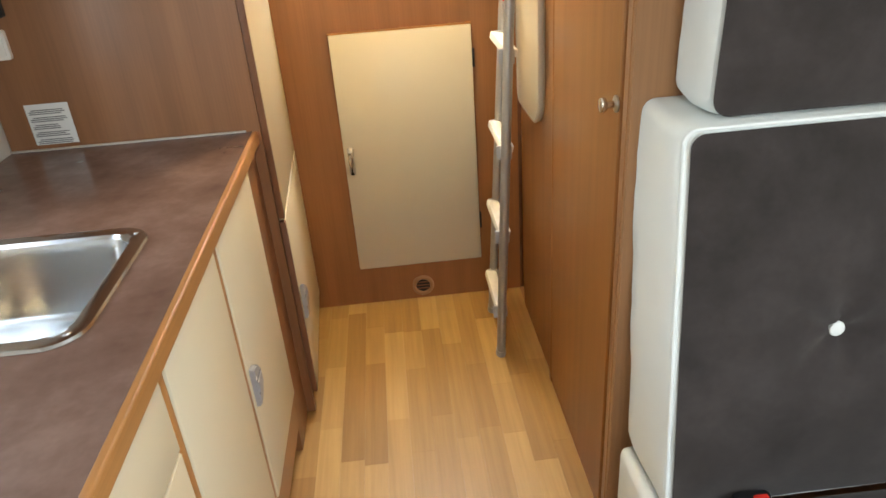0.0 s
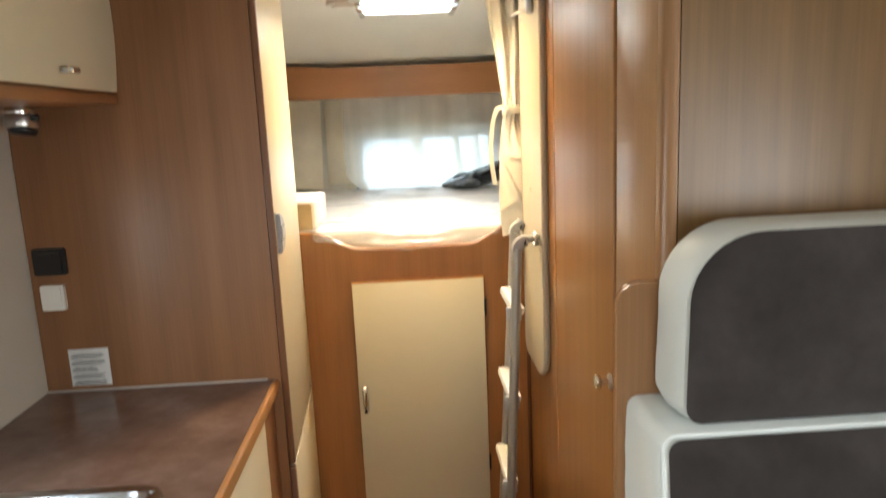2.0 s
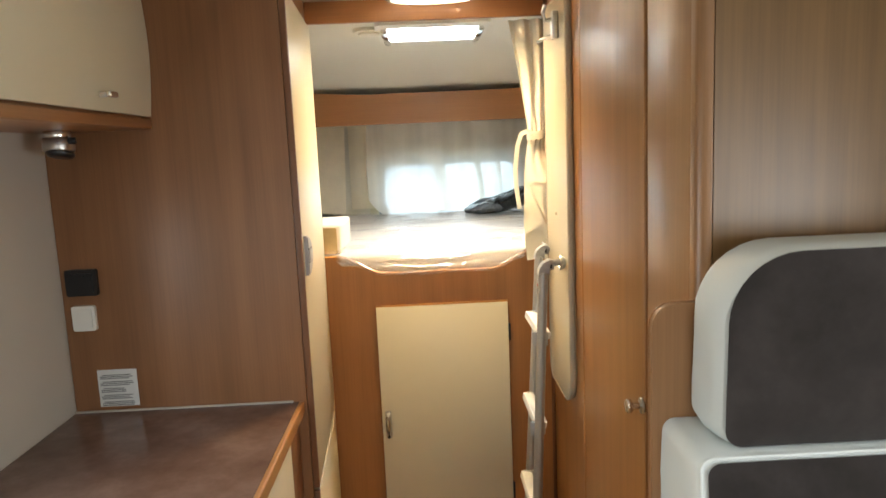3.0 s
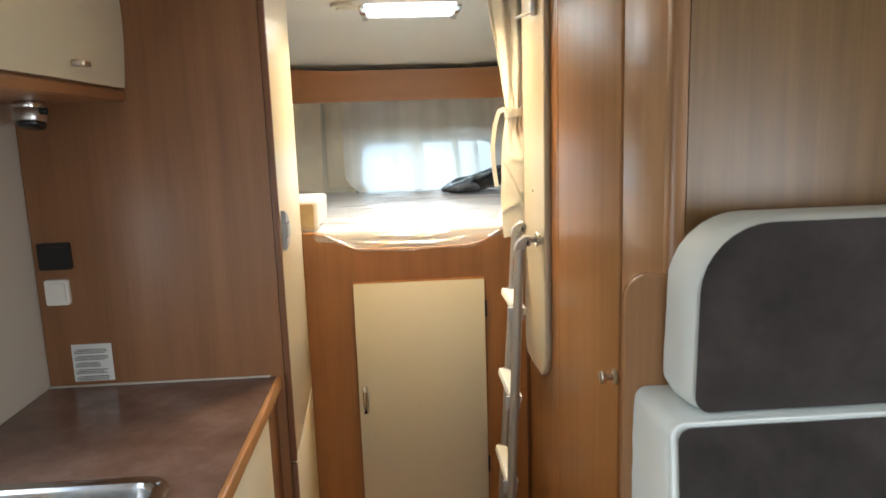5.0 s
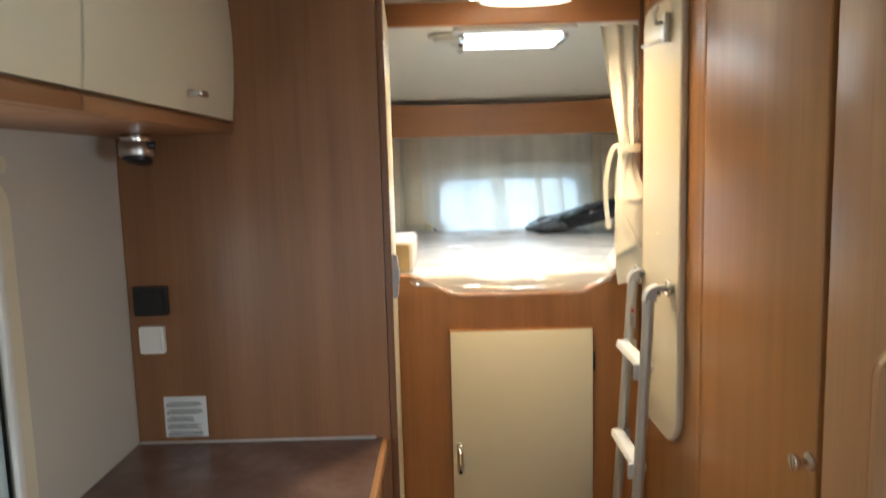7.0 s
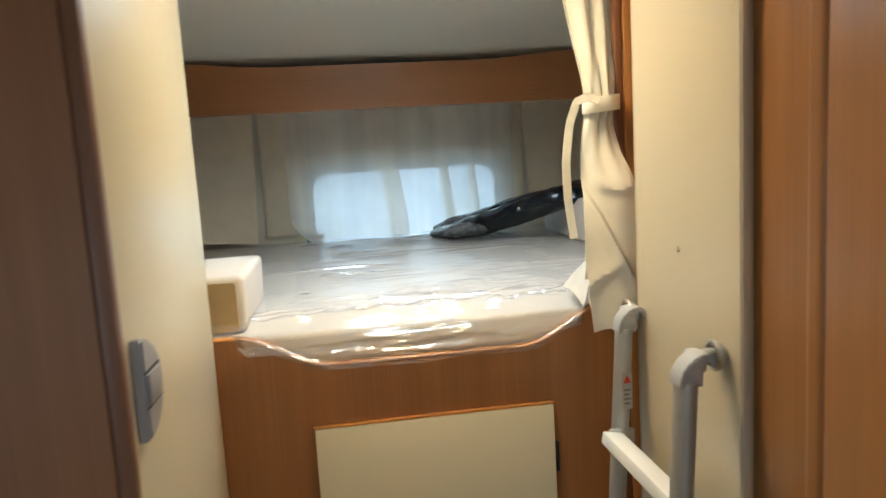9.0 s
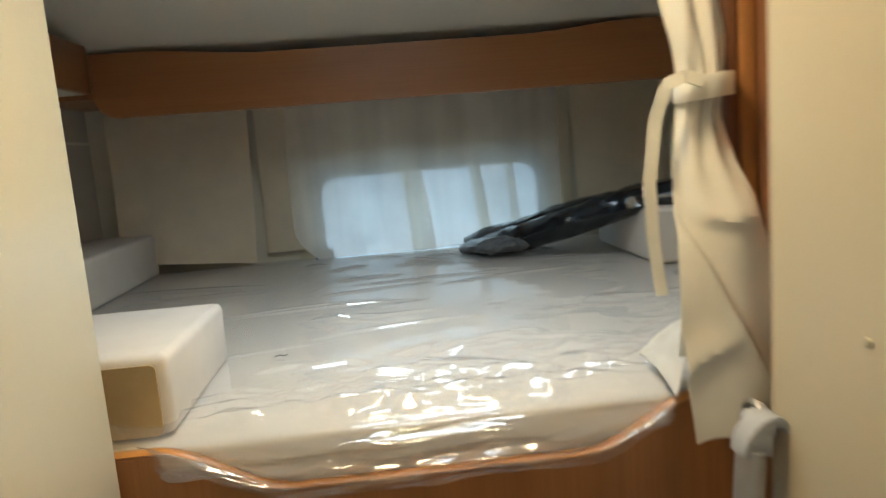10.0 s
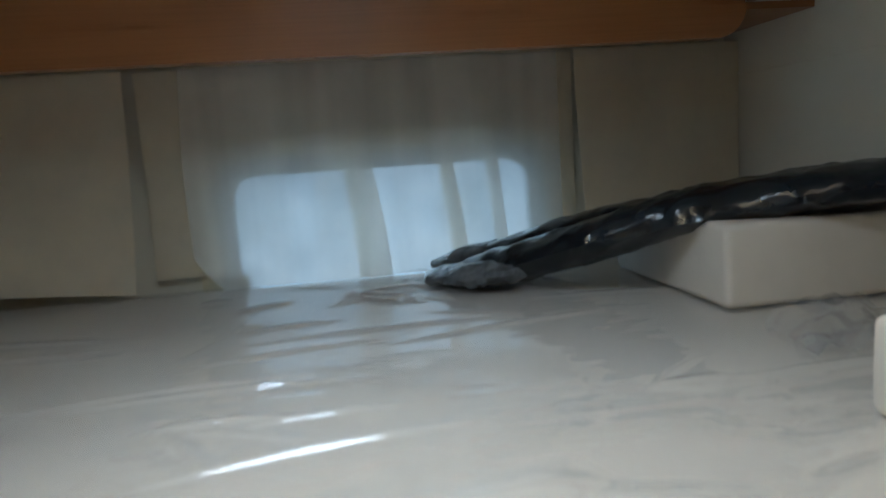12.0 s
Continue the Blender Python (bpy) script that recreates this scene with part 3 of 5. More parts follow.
# ---- round ceiling lamp ----
def ceiling_lamp(cx, cy):
    t = thing("ceiling_lamp", (cx, cy, 2.034), "lit round chrome ceiling lamp with small bulbs", "lamp")
    def oval(r, z, n=48):
        return [(cx + r * math.cos(2 * math.pi * k / n), cy + 0.42 * r * math.sin(2 * math.pi * k / n), z) for k in range(n)]
    part("base_plate", loft_bm([oval(0.155, 2.034), oval(0.158, 2.030), oval(0.158, 2.024), oval(0.154, 2.021)]), CHROME, t)
    for name, r, z in (("upper_ring", 0.172, 2.016), ("lower_ring", 0.134, 1.996)):
        part(name, tube_bm(oval(r, z) + oval(r, z)[:1], 0.0042, 8), CHROME, t)
    part("diffuser", loft_bm([oval(0.118, 1.999), oval(0.124, 1.997), oval(0.124, 1.993), oval(0.116, 1.990)]), LED_DISC, t, "glowing oval diffuser")
    for k in range(9):
        a = 2 * math.pi * (k + 0.25) / 9
        p = (cx + 0.150 * math.cos(a), cy + 0.063 * math.sin(a), 2.0105)
        part("bulb", cyl_bm(p, (0, 0, 1), 0.009, 0.012, 16, 0.003), LED, t, "glowing bulb")
        q0 = (cx + 0.171 * math.cos(a + 0.3), cy + 0.072 * math.sin(a + 0.3))
        q1 = (cx + 0.134 * math.cos(a + 0.3), cy + 0.056 * math.sin(a + 0.3))
        part("strut", tube_bm([(*q0, 2.018), (*q1, 1.996)], 0.0045, 8), CHROME, t)
    part("stem", cyl_bm((cx, cy, 2.012), (0, 0, 1), 0.03, 0.026, 20), CHROME, t)
    return t


ceiling_lamp(0.648, 2.605)


# ---- bed front ----
def scoop(x):
    """Height of the bed board's cut-out upper edge."""
    def ease(a, b, t):
        t = min(max(t, 0.0), 1.0)
        return a + (b - a) * t * t * (3 - 2 * t)
    if x < 0.6:
        return ease(1.188, 1.124, (x - 0.285) / 0.165)
    return ease(1.124, 1.190, (x - 0.82) / 0.16)


bed = thing("bed", (0.64, 2.78, 0.0), "high cross bed with brown wooden front board", "bed")
top = [(0.232 + 0.786 * k / 40, scoop(0.232 + 0.786 * k / 40)) for k in range(41)]
part("front_board", prism_bm([(0.232, 0.0), *[(1.018, 0.0)], *top[::-1]], "y", 2.77, 2.79), WOOD_LAMPLIT, bed, "brown wooden front board with scooped top")
part("edge_trim", tube_bm([(x, 2.78, z + 0.002) for x, z in top], 0.0045, 8, (2.2, 0.8)), TRIM_X, bed, "orange edging along the scoop")
part("bed_base", box_bm(XL + 0.005, XR - 0.005, 2.80, 4.27, 1.04, 1.075), WOOD_X, bed)
hatch = part("hatch_door", box_bm(0.411, 0.869, 2.757, 2.7685, 0.156, 1.009, 0.0025), CREAM, bed, "cream storage hatch")
part("hatch_edging", box_bm(0.409, 0.871, 2.758, 2.769, 1.0095, 1.0135, 0.001), TRIM_X, hatch, "orange top edging")
part("handle_plate", box_bm(0.424, 0.444, 2.752, 2.7575, 0.535, 0.635, 0.003), SATIN, hatch)
part("handle", tube_bm([(0.434, 2.75, 0.625), (0.434, 2.735, 0.615), (0.434, 2.731, 0.58), (0.434, 2.734, 0.545)], [0.008, 0.009, 0.008, 0.006], 12), CHROME, hatch, "chrome lever handle")
part("handle_grip", box_bm(0.427, 0.441, 2.733, 2.752, 0.60, 0.637, 0.006), WHITE_PLASTIC, hatch, "white handle cover")
for z in (0.28, 0.87):
    part("hinge", box_bm(0.8695, 0.877, 2.760, 2.7695, z, z + 0.06, 0.001), BLACK_PLASTIC, hatch, "black hinge")
vring = part("vent_ring", tube_bm(arc((0.641, 2.767, 0.056), 0.034, 0, 360, 32, "xz"), 0.008, 10), wood("brown_plastic_ring", (0.45, 0.26, 0.13), "x"), bed, "brown round floor vent")
part("vent_hole", cyl_bm((0.641, 2.7685, 0.056), (0, 1, 0), 0.03, 0.002, 24), BLACK_PLASTIC, vring)
for k in range(3):
    part("vent_slat", box_bm(0.613, 0.669, 2.764, 2.7672, 0.042 + 0.013 * k, 0.046 + 0.013 * k), DARK_TRIM, vring)


# ---- mattress and what lies on it ----
def mat_z(x, y):
    return 1.188 + 0.010 * (y - 2.80)


MAT_EDGE = [(2.83, 1.08), (2.80, 1.09), (2.793, 1.10), (2.791, 1.14), (2.791, 1.176), (2.793, 1.182), (2.798, 1.1855), (2.810, 1.187), (2.88, 1.1885)]


def mattress_ring(x):
    pts = [(x, y, z) for y, z in MAT_EDGE]
    for k in range(1, 25):
        y = 2.88 + (4.21 - 2.88) * k / 24
        pts.append((x, y, mat_z(x, y) - 0.0005 + 0.002 * noise.noise((x * 5, y * 5, 0))))
    return pts + [(x, 4.235, 1.18), (x, 4.235, 1.08)]


bm = loft_bm([mattress_ring(XL + 0.01 + (XR - XL - 0.02) * k / 40) for k in range(41)])
mattress = tagged(mesh_object("mattress", bm, MATTRESS), "pale mattress wrapped in clear plastic on the bed", "mattress")


def creased_film(nx, ny):
    """The film's height above the mattress: soft swells, long taut folds and a crumpled front, on a fine grid."""
    xs = np.linspace(XL + 0.03, XR - 0.03, nx)
    ys = np.linspace(2.80, 4.20, ny)
    gx, gy = np.meshgrid(xs, ys, indexing="ij")
    h = 0.0025 * (1 + np.sin(5.1 * gx + 2.3 * gy) * np.sin(6.7 * gy - 1.9 * gx + 1.0))
    rg = np.random.RandomState(8)
    folds_made = []
    for _ in range(18):  # a few long taut creases, mostly across the bed
        folds_made.append((rg.uniform(-0.1, 1.5), rg.uniform(3.05, 4.1), rg.normal(0.05, 0.14), rg.uniform(0.22, 0.55), rg.uniform(0.004, 0.008), rg.uniform(0.005, 0.008)))
    for x0, y0, spread in ((0.42, 3.34, 0.5), (0.98, 3.30, 0.35), (0.62, 3.02, 0.6), (0.45, 3.75, 0.9)):  # creases that meet in a point
        for _ in range(5):
            turn, reach = rg.normal(0.1, spread), rg.uniform(0.08, 0.24)
            folds_made.append((x0 + 0.42 * reach * math.cos(turn), y0 + 0.42 * reach * math.sin(turn), turn, reach, rg.uniform(0.004, 0.009), rg.uniform(0.005, 0.010)))
    for _ in range(210):  # crumpled strip along the front edge
        folds_made.append((rg.uniform(0.1, 1.15), 2.81 + abs(rg.normal(0, 0.075)), rg.normal(0.0, 0.5), rg.uniform(0.05, 0.22), rg.uniform(0.003, 0.009), rg.uniform(0.006, 0.018)))
    for _ in range(26):  # broad flat facets behind it
        folds_made.append((rg.uniform(0.4, 1.15), rg.uniform(2.92, 3.12), rg.normal(0.1, 0.35), rg.uniform(0.08, 0.28), rg.uniform(0.004, 0.008), rg.uniform(0.010, 0.026)))
    for _ in range(45):  # gathered film before the window
        folds_made.append((rg.normal(0.80, 0.16), rg.uniform(3.88, 4.18), rg.uniform(-1.1, 1.1), rg.uniform(0.06, 0.22), rg.uniform(0.004, 0.011), rg.uniform(0.006, 0.014)))
    for fx, fy, ang, length, high, wide in folds_made:
        i0, i1 = np.searchsorted(xs, (fx - length, fx + length))
        j0, j1 = np.searchsorted(ys, (fy - length, fy + length))
        if i1 - i0 < 2 or j1 - j0 < 2:
            continue
        px, py = gx[i0:i1, j0:j1] - fx, gy[i0:i1, j0:j1] - fy
        s = px * math.cos(ang) + py * math.sin(ang)
        q = -px * math.sin(ang) + py * math.cos(ang) + 0.12 * s * s / length
        side = np.where(q > 0, wide * 3.0, wide * 1.5)  # steep towards the opening
        ridge = (0.5 + 0.5 * np.cos(math.pi * np.clip(np.abs(q) / side, 0, 1))) * np.clip(1 - (2 * s / length) ** 2, 0, 1)
        h[i0:i1, j0:j1] = np.maximum(h[i0:i1, j0:j1], high * ridge + 0.8 * h[i0:i1, j0:j1])
    for _ in range(9):  # sharp crumples in all directions near the opening
        ang, freq, ph = rg.normal(1.45, 0.55), rg.uniform(28, 85), rg.uniform(0, 6)
        wave = freq * (gx * math.cos(ang) + gy * math.sin(ang)) + 1.6 * np.sin(11 * gx + ph) + 1.3 * np.sin(17 * gy + 7 * gx + 2 * ph)
        patchy = np.clip(0.55 + np.sin(9 * gx + 3 * ph) * np.sin(13 * gy + 5 * ph), 0, 1)
        h += 0.09 / freq * (1 - np.abs(np.sin(wave))) * patchy * (np.clip((3.02 - gy) / 0.12, 0, 1) + 0.01)
    return xs, ys, h


def film_edge(x, t):
    """The hanging front of the film, t from its hem (0) to the mattress top (1)."""
    low = scoop(min(max(x, 0.24), 1.0)) + 0.003 - 0.009 * (0.5 + noise.noise((x * 6, 0.3, 2.0)))
    edge = [(2.764, low), (2.757, low + 0.018), (2.765, 1.158), (2.778, 1.178), (2.788, 1.1895), (2.80, 1.1945)]
    k = t * (len(edge) - 1)
    i = min(int(k), len(edge) - 2)
    y, z = (edge[i][n] + (edge[i + 1][n] - edge[i][n]) * (k - i) for n in (0, 1))
    w = min(max((x - 0.25) / 0.06, 0), 1) * min(max((0.975 - x) / 0.06, 0), 1)
    w = w * w * (3 - 2 * w)
    crumple = 0.009 * noise.noise((x * 3.5 + t, t * 5, 4.0)) + 0.010 * noise.noise((x * 9 - 2 * t, t * 12, 1.0)) + 0.004 * noise.noise((x * 26, t * 20, 7.0))
    y, z = y * w + (2.799 + 0.001 * t) * (1 - w), z * w + (1.1905 + 0.004 * t) * (1 - w)
    return (x, y - (0.010 + crumple) * w * min(1.0, 2.5 * (1 - t)), z)


NX, NY, NE = 420, 600, 44
fxs, fys, fh = creased_film(NX, NY)
verts = [film_edge(float(x), k / NE) for x in fxs for k in range(NE)]
base = len(verts)
verts += [(float(fxs[i]), float(fys[k]), mat_z(0, float(fys[k])) + 0.0045 + float(fh[i, k]) * min(1.0, 0.3 + (float(fys[k]) - 2.8) * 30)) for i in range(NX) for k in range(NY)]
rows_at = [[i * NE + k for k in range(NE)] + [base + i * NY + k for k in range(NY)] for i in range(NX)]
faces = [(rows_at[i][k], rows_at[i + 1][k], rows_at[i + 1][k + 1], rows_at[i][k + 1]) for i in range(NX - 1) for k in range(NE + NY - 1)]
me = bpy.data.meshes.new("plastic_sheet")
me.from_pydata(verts, [], faces)
me.materials.append(FILM)
me.shade_smooth()
sheet = tagged(new("plastic_sheet", me), "clear crinkled plastic film over the mattress", "plastic sheet")
hair = tagged(mesh_object("thread", tube_bm([(0.383, 3.105, 1.2025), (0.390, 3.110, 1.203), (0.398, 3.104, 1.2025), (0.403, 3.111, 1.203)], 0.0008, 6), BLACK_PLASTIC), "tiny dark thread lying on the film", "thread")


def foam_block(x0, x1, y0, y1, h, label, turn=0.0, lift=0.004):
    cx, cy = (x0 + x1) / 2, (y0 + y1) / 2
    z = mat_z(cx, cy) + lift
    bm = box_bm(x0 - cx, x1 - cx, y0 - cy, y1 - cy, 0, h, 0.013, 4)
    for v in bm.verts:
        v.co += v.normal * 0.0025 * noise.noise(v.co * 9 + Vector((x0, y0, 0)))
    ob = tagged(mesh_object("foam_block", bm, FOAM), label, "foam block", "foam blocks on the bed")
    ob.matrix_world = pose(cx, cy, z, 0, 0, turn)
    return ob


fb = thing("foam_block", (0.09, 2.985, mat_z(0, 2.985)), "thick foam block with yellow cut end at the bed's front", "foam block", "foam blocks on the bed")
z0 = mat_z(0, 2.985)
bm = box_bm(-0.12, 0.298, 2.826, 3.148, z0, z0 + 0.108, 0.013, 4)
for v in bm.verts:
    v.co += v.normal * 0.003 * noise.noise(v.co * 9)
part("block", bm, FOAM, fb)
bm = prism_bm(round_rect(-0.115, 0.284, z0 + 0.003, z0 + 0.097, 0.008), "y", 2.8225, 2.832)
part("cut_face", bm, plain("raw_yellow_foam", (0.46, 0.35, 0.18), 0.95, 0.0, 0.10, 14.0, 0.15, 500, 0.001), fb, "raw yellow foam end")
foam_block(XL + 0.015, -0.14, 3.18, 4.20, 0.132, "long white foam strip along the bed's side wall", 0.6)
foam_block(1.245, XR - 0.01, 3.59, 4.05, 0.140, "white foam block under the black wrapped bundle", 0)
foam_block(1.158, 1.45, 3.07, 3.18, 0.105, "small white foam block behind the tied curtain", 0)
bm = sheet_bm(14, 10, lambda u, v: (1.215 + 0.20 * u + 0.03 * v, 3.33 + 0.16 * v + 0.03 * u, mat_z(1.1, 3.4) + 0.012 + 0.030 * math.sin(3.1 * u) * (0.4 + v) * 0.8 + 0.022 * noise.noise((u * 5, v * 5, 0))))
tagged(mesh_object("film_scrap", bm, FILM), "loose crumpled scrap of clear film on the bed", "plastic sheet")


def bundle(points, half, flat, seed, n=60, seg=20):
    """A crumpled wrapped roll along points, with half widths."""
    pts = [Vector(p) for p in points]
    rings = []
    for k in range(n + 1):
        t = k / n * (len(pts) - 1)
        i = min(int(t), len(pts) - 2)
        f = t - i
        f = f * f * (3 - 2 * f) * 0.5 + f * 0.5
        p = pts[i].lerp(pts[i + 1], f)
        w = half[i] + (half[i + 1] - half[i]) * f
        h = flat[i] + (flat[i + 1] - flat[i]) * f
        d = (pts[i + 1] - pts[i]).normalized()
        s = Vector((d.y, -d.x, 0)).normalized()
        ring = []
        for q in range(seg):
            a = 2 * math.pi * q / seg
            c, e = math.cos(a), math.sin(a)
            o = p + s * w * c + Vector((0, 0, h * e))
            m = 0.16 * noise.noise((o.x * 22, o.y * 22, seed + q * 0.3)) + 0.10 * noise.noise((o.x * 60, o.y * 60, o.z * 60 + seed))
            ring.append(o + (s * w * c + Vector((0, 0, h * e))) * m)
        rings.append(ring)
    return loft_bm(rings)


roll = thing("wrapped_bundle", (1.2, 3.8, 1.21), "long dark bundle wrapped in black plastic lying on the bed", "bundle")
part("inner_roll", bundle([(0.90, 4.02, 1.232), (1.0, 3.94, 1.254), (1.12, 3.85, 1.300), (1.26, 3.75, 1.352), (1.42, 3.65, 1.380), (1.56, 3.57, 1.398), (1.64, 3.52, 1.40)],
                          [0.05, 0.085, 0.095, 0.09, 0.085, 0.08, 0.07], [0.028, 0.042, 0.046, 0.042, 0.038, 0.036, 0.034], 1.0), BAG, roll)
part("outer_roll", bundle([(0.96, 4.06, 1.262), (1.06, 3.98, 1.295), (1.18, 3.90, 1.325), (1.34, 3.80, 1.362), (1.50, 3.70, 1.388), (1.64, 3.62, 1.400)],
                          [0.04, 0.07, 0.08, 0.08, 0.075, 0.07], [0.02, 0.03, 0.034, 0.034, 0.032, 0.03], 7.0), BAG, roll)
WRAP_GREY = plain("smoky_plastic_wrap", (0.10, 0.11, 0.12), 0.22, 0.0, 0.5, 30, 0.6, 60, 0.004)
part("wrapped_end", bundle([(0.82, 4.08, 1.220), (0.86, 4.03, 1.224), (0.92, 3.98, 1.232), (0.99, 3.94, 1.243), (1.07, 3.90, 1.26)], [0.015, 0.075, 0.10, 0.095, 0.04], [0.01, 0.024, 0.03, 0.03, 0.012], 3.0, 40), WRAP_GREY, roll, "gathered smoky plastic end")
part("wrapped_tip", bundle([(0.84, 4.17, 1.228), (0.90, 4.11, 1.25), (0.97, 4.07, 1.275)], [0.012, 0.045, 0.03], [0.01, 0.02, 0.012], 12.0, 24), WRAP_GREY, roll, "gathered smoky plastic tip")


# ---- valance shelf round the bed ----
def valance_top(x):
    a, b = -0.16, 1.478
    e = min(x - a, b - x)
    t = min(max((e - 0.12) / 0.35, 0), 1)
    return 1.848 - 0.022 * t * t * (3 - 2 * t)


val = thing("overhead_shelf", (0.66, 3.91, 1.68), "dark orange-brown wooden shelf front above the bed", "shelf")
a, b = -0.16, 1.478
low = [(a, 1.745)] + [(a + 0.06 - 0.06 * math.cos(radians(t)), 1.745 - 0.068 * math.sin(radians(t))) for t in range(15, 91, 15)]
low2 = [(b - (x - a), z) for x, z in low[::-1]]
topv = [(a + (b - a) * k / 40, valance_top(a + (b - a) * k / 40)) for k in range(41)]
part("front_board", prism_bm(low + low2 + topv[::-1], "y", 3.912, 3.935), WOOD_X, val)
part("front_strip", prism_bm([(x, min(z, 1.74)) for x, z in low] + [(x, min(z, 1.74)) for x, z in low2] + [(b, 1.7405), (a, 1.7405)], "y", 3.904, 3.9118), WOOD_X, val, "lower moulding strip")
part("shelf_board", box_bm(XL + 0.002, XR - 0.002, 3.936, YR - 0.002, 1.735, 1.75), WOOD_X, val)
for x0, x1, lab in ((XL + 0.003, a - 0.001, 0), (b + 0.001, XR - 0.003, 1)):
    xf = x1 if not lab else x0
    part("side_front", box_bm(min(xf - 0.018 * (1 - lab), xf), xf + 0.018 * lab, 2.80, 3.911, 1.745, 1.87, 0.003), WOOD_Y, val)
    part("side_board", box_bm(x0 + (0.019 if lab else 0), x1 - (0 if lab else 0.019), 2.80, 3.911, 1.745, 1.76), CEILING, val, "pale underside of side shelf")

for xw, nx in ((XL, 1), (XR, -1)):
    structure("trim_wall_seam", box_bm(min(xw, xw + nx * 0.004), max(xw, xw + nx * 0.004), 2.8, YR - 0.004, 1.628, 1.636), BED_WALL, "raised seam on the alcove wall", "trim")


# ---- curtains ----
def folds(u, n, seed):
    return 0.6 * math.sin(2 * math.pi * n * u + seed) + 0.4 * math.sin(2 * math.pi * (n * 1.7) * u + 2 * seed)


def drape(name, x0, x1, z0, z1, y, amp, n, seed, mat, label, hem=0.0, lean=0.0, bottom_y=0.0):
    def f(u, v):
        z = z0 + (z1 - z0) * v + hem * (1 - v) * (u if hem > 0 else u - 1)
        x = x0 + (x1 - x0) * u + lean * (1 - v) * (0.5 - u) * 2
        yy = y + amp * folds(u, n, seed) * (0.5 + 0.5 * v) - bottom_y * (1 - v) ** 2 + 0.004 * noise.noise((x * 9, z * 6, seed))
        return (x, yy, z)
    return tagged(mesh_object(name, sheet_bm(90, 30, f, 0.0 if mat is SHEER else 0.0012), mat), label, "curtain", "curtains at the rear window")


drape("drape", -0.262, 0.178, 1.215, 1.712, 4.225, 0.004, 1.3, 0.4, DRAPE, "flat off-white drape beside the rear window", -0.03, 0.012, 0.05)
drape("drape", 0.192, 0.35, 1.232, 1.712, 4.262, 0.004, 1.0, 1.4, DRAPE, "narrow cream drape edge at the rear window", 0.0, 0.0, 0.0)
drape("drape", 1.222, 1.652, 1.215, 1.712, 4.228, 0.005, 1.4, 2.4, DRAPE, "wide off-white drape at the bed's far corner", 0.02, 0.014, 0.03)
drape("drape", 1.17, 1.226, 1.225, 1.712, 4.262, 0.003, 0.8, 0.4, DRAPE, "narrow cream drape edge at the rear window")
SHEER_LOW = (0.296, 0.42, 0.745, 0.668, 0.935, 0.897, 1.035, 1.004, 1.18)
SHEER_HIGH = (0.300, 0.42, 0.690, 0.628, 0.885, 0.853, 1.005, 0.975, 1.18)
SHEER_DEEP = (0.0, -0.004, -0.008, 0.006, -0.008, 0.006, -0.008, 0.006, 0.0)


def sheer(u, v):
    """Thin voile with a few doubled-over pleats that lean as they fall; the free corner curls in on the bed."""
    k = u * (len(SHEER_LOW) - 1)
    i = min(int(k), len(SHEER_LOW) - 2)
    f = k - i
    low = SHEER_LOW[i] + (SHEER_LOW[i + 1] - SHEER_LOW[i]) * f
    high = SHEER_HIGH[i] + (SHEER_HIGH[i + 1] - SHEER_HIGH[i]) * f
    deep = SHEER_DEEP[i] + (SHEER_DEEP[i + 1] - SHEER_DEEP[i]) * f
    w = v * v * (3 - 2 * v)
    x = low + (high - low) * w
    z = 1.206 + (1.712 - 1.206) * v
    curl = max(0.0, 1 - v / 0.16) ** 1.5
    x += curl * (0.07 * max(0.0, 1 - u / 0.14)) - 0.012 * math.sin(math.pi * v) * max(0.0, 1 - u / 0.1)
    y = 4.226 + deep + 0.004 * math.sin(17 * x + 1.5 * v) + 0.003 * noise.noise((x * 12, z * 5, 0.9)) - 0.030 * max(0.0, 1 - v / 0.3) ** 2 - 0.03 * curl * max(0.0, 1 - u / 0.14)
    return (x, y, z)


tagged(mesh_object("sheer_curtain", sheet_bm(128, 44, sheer), SHEER), "sheer white voile hanging before the rear window", "curtain", "curtains at the rear window")

tied = thing("tied_curtain", (1.0, 2.83, 1.12), "cream curtain tied back beside the bed opening", "curtain")
PROFILE = [(1.962, 0.906, 1.045), (1.85, 0.925, 1.045), (1.72, 0.95, 1.042), (1.63, 0.968, 1.036), (1.578, 0.976, 1.032),
           (1.54, 0.968, 1.022), (1.487, 0.955, 1.020), (1.44, 0.945, 1.029), (1.383, 0.936, 1.040), (1.30, 0.926, 1.043), (1.225, 0.928, 1.041), (1.140, 0.934, 1.038)]


def curtain_at(z):
    for (za, a0, a1), (zb, b0, b1) in zip(PROFILE, PROFILE[1:]):
        if zb <= z <= za:
            t = (za - z) / (za - zb)
            return a0 + (b0 - a0) * t, a1 + (b1 - a1) * t
    return PROFILE[-1][1:]


def smooth(t):
    t = min(max(t, 0.0), 1.0)
    return t * t * (3 - 2 * t)


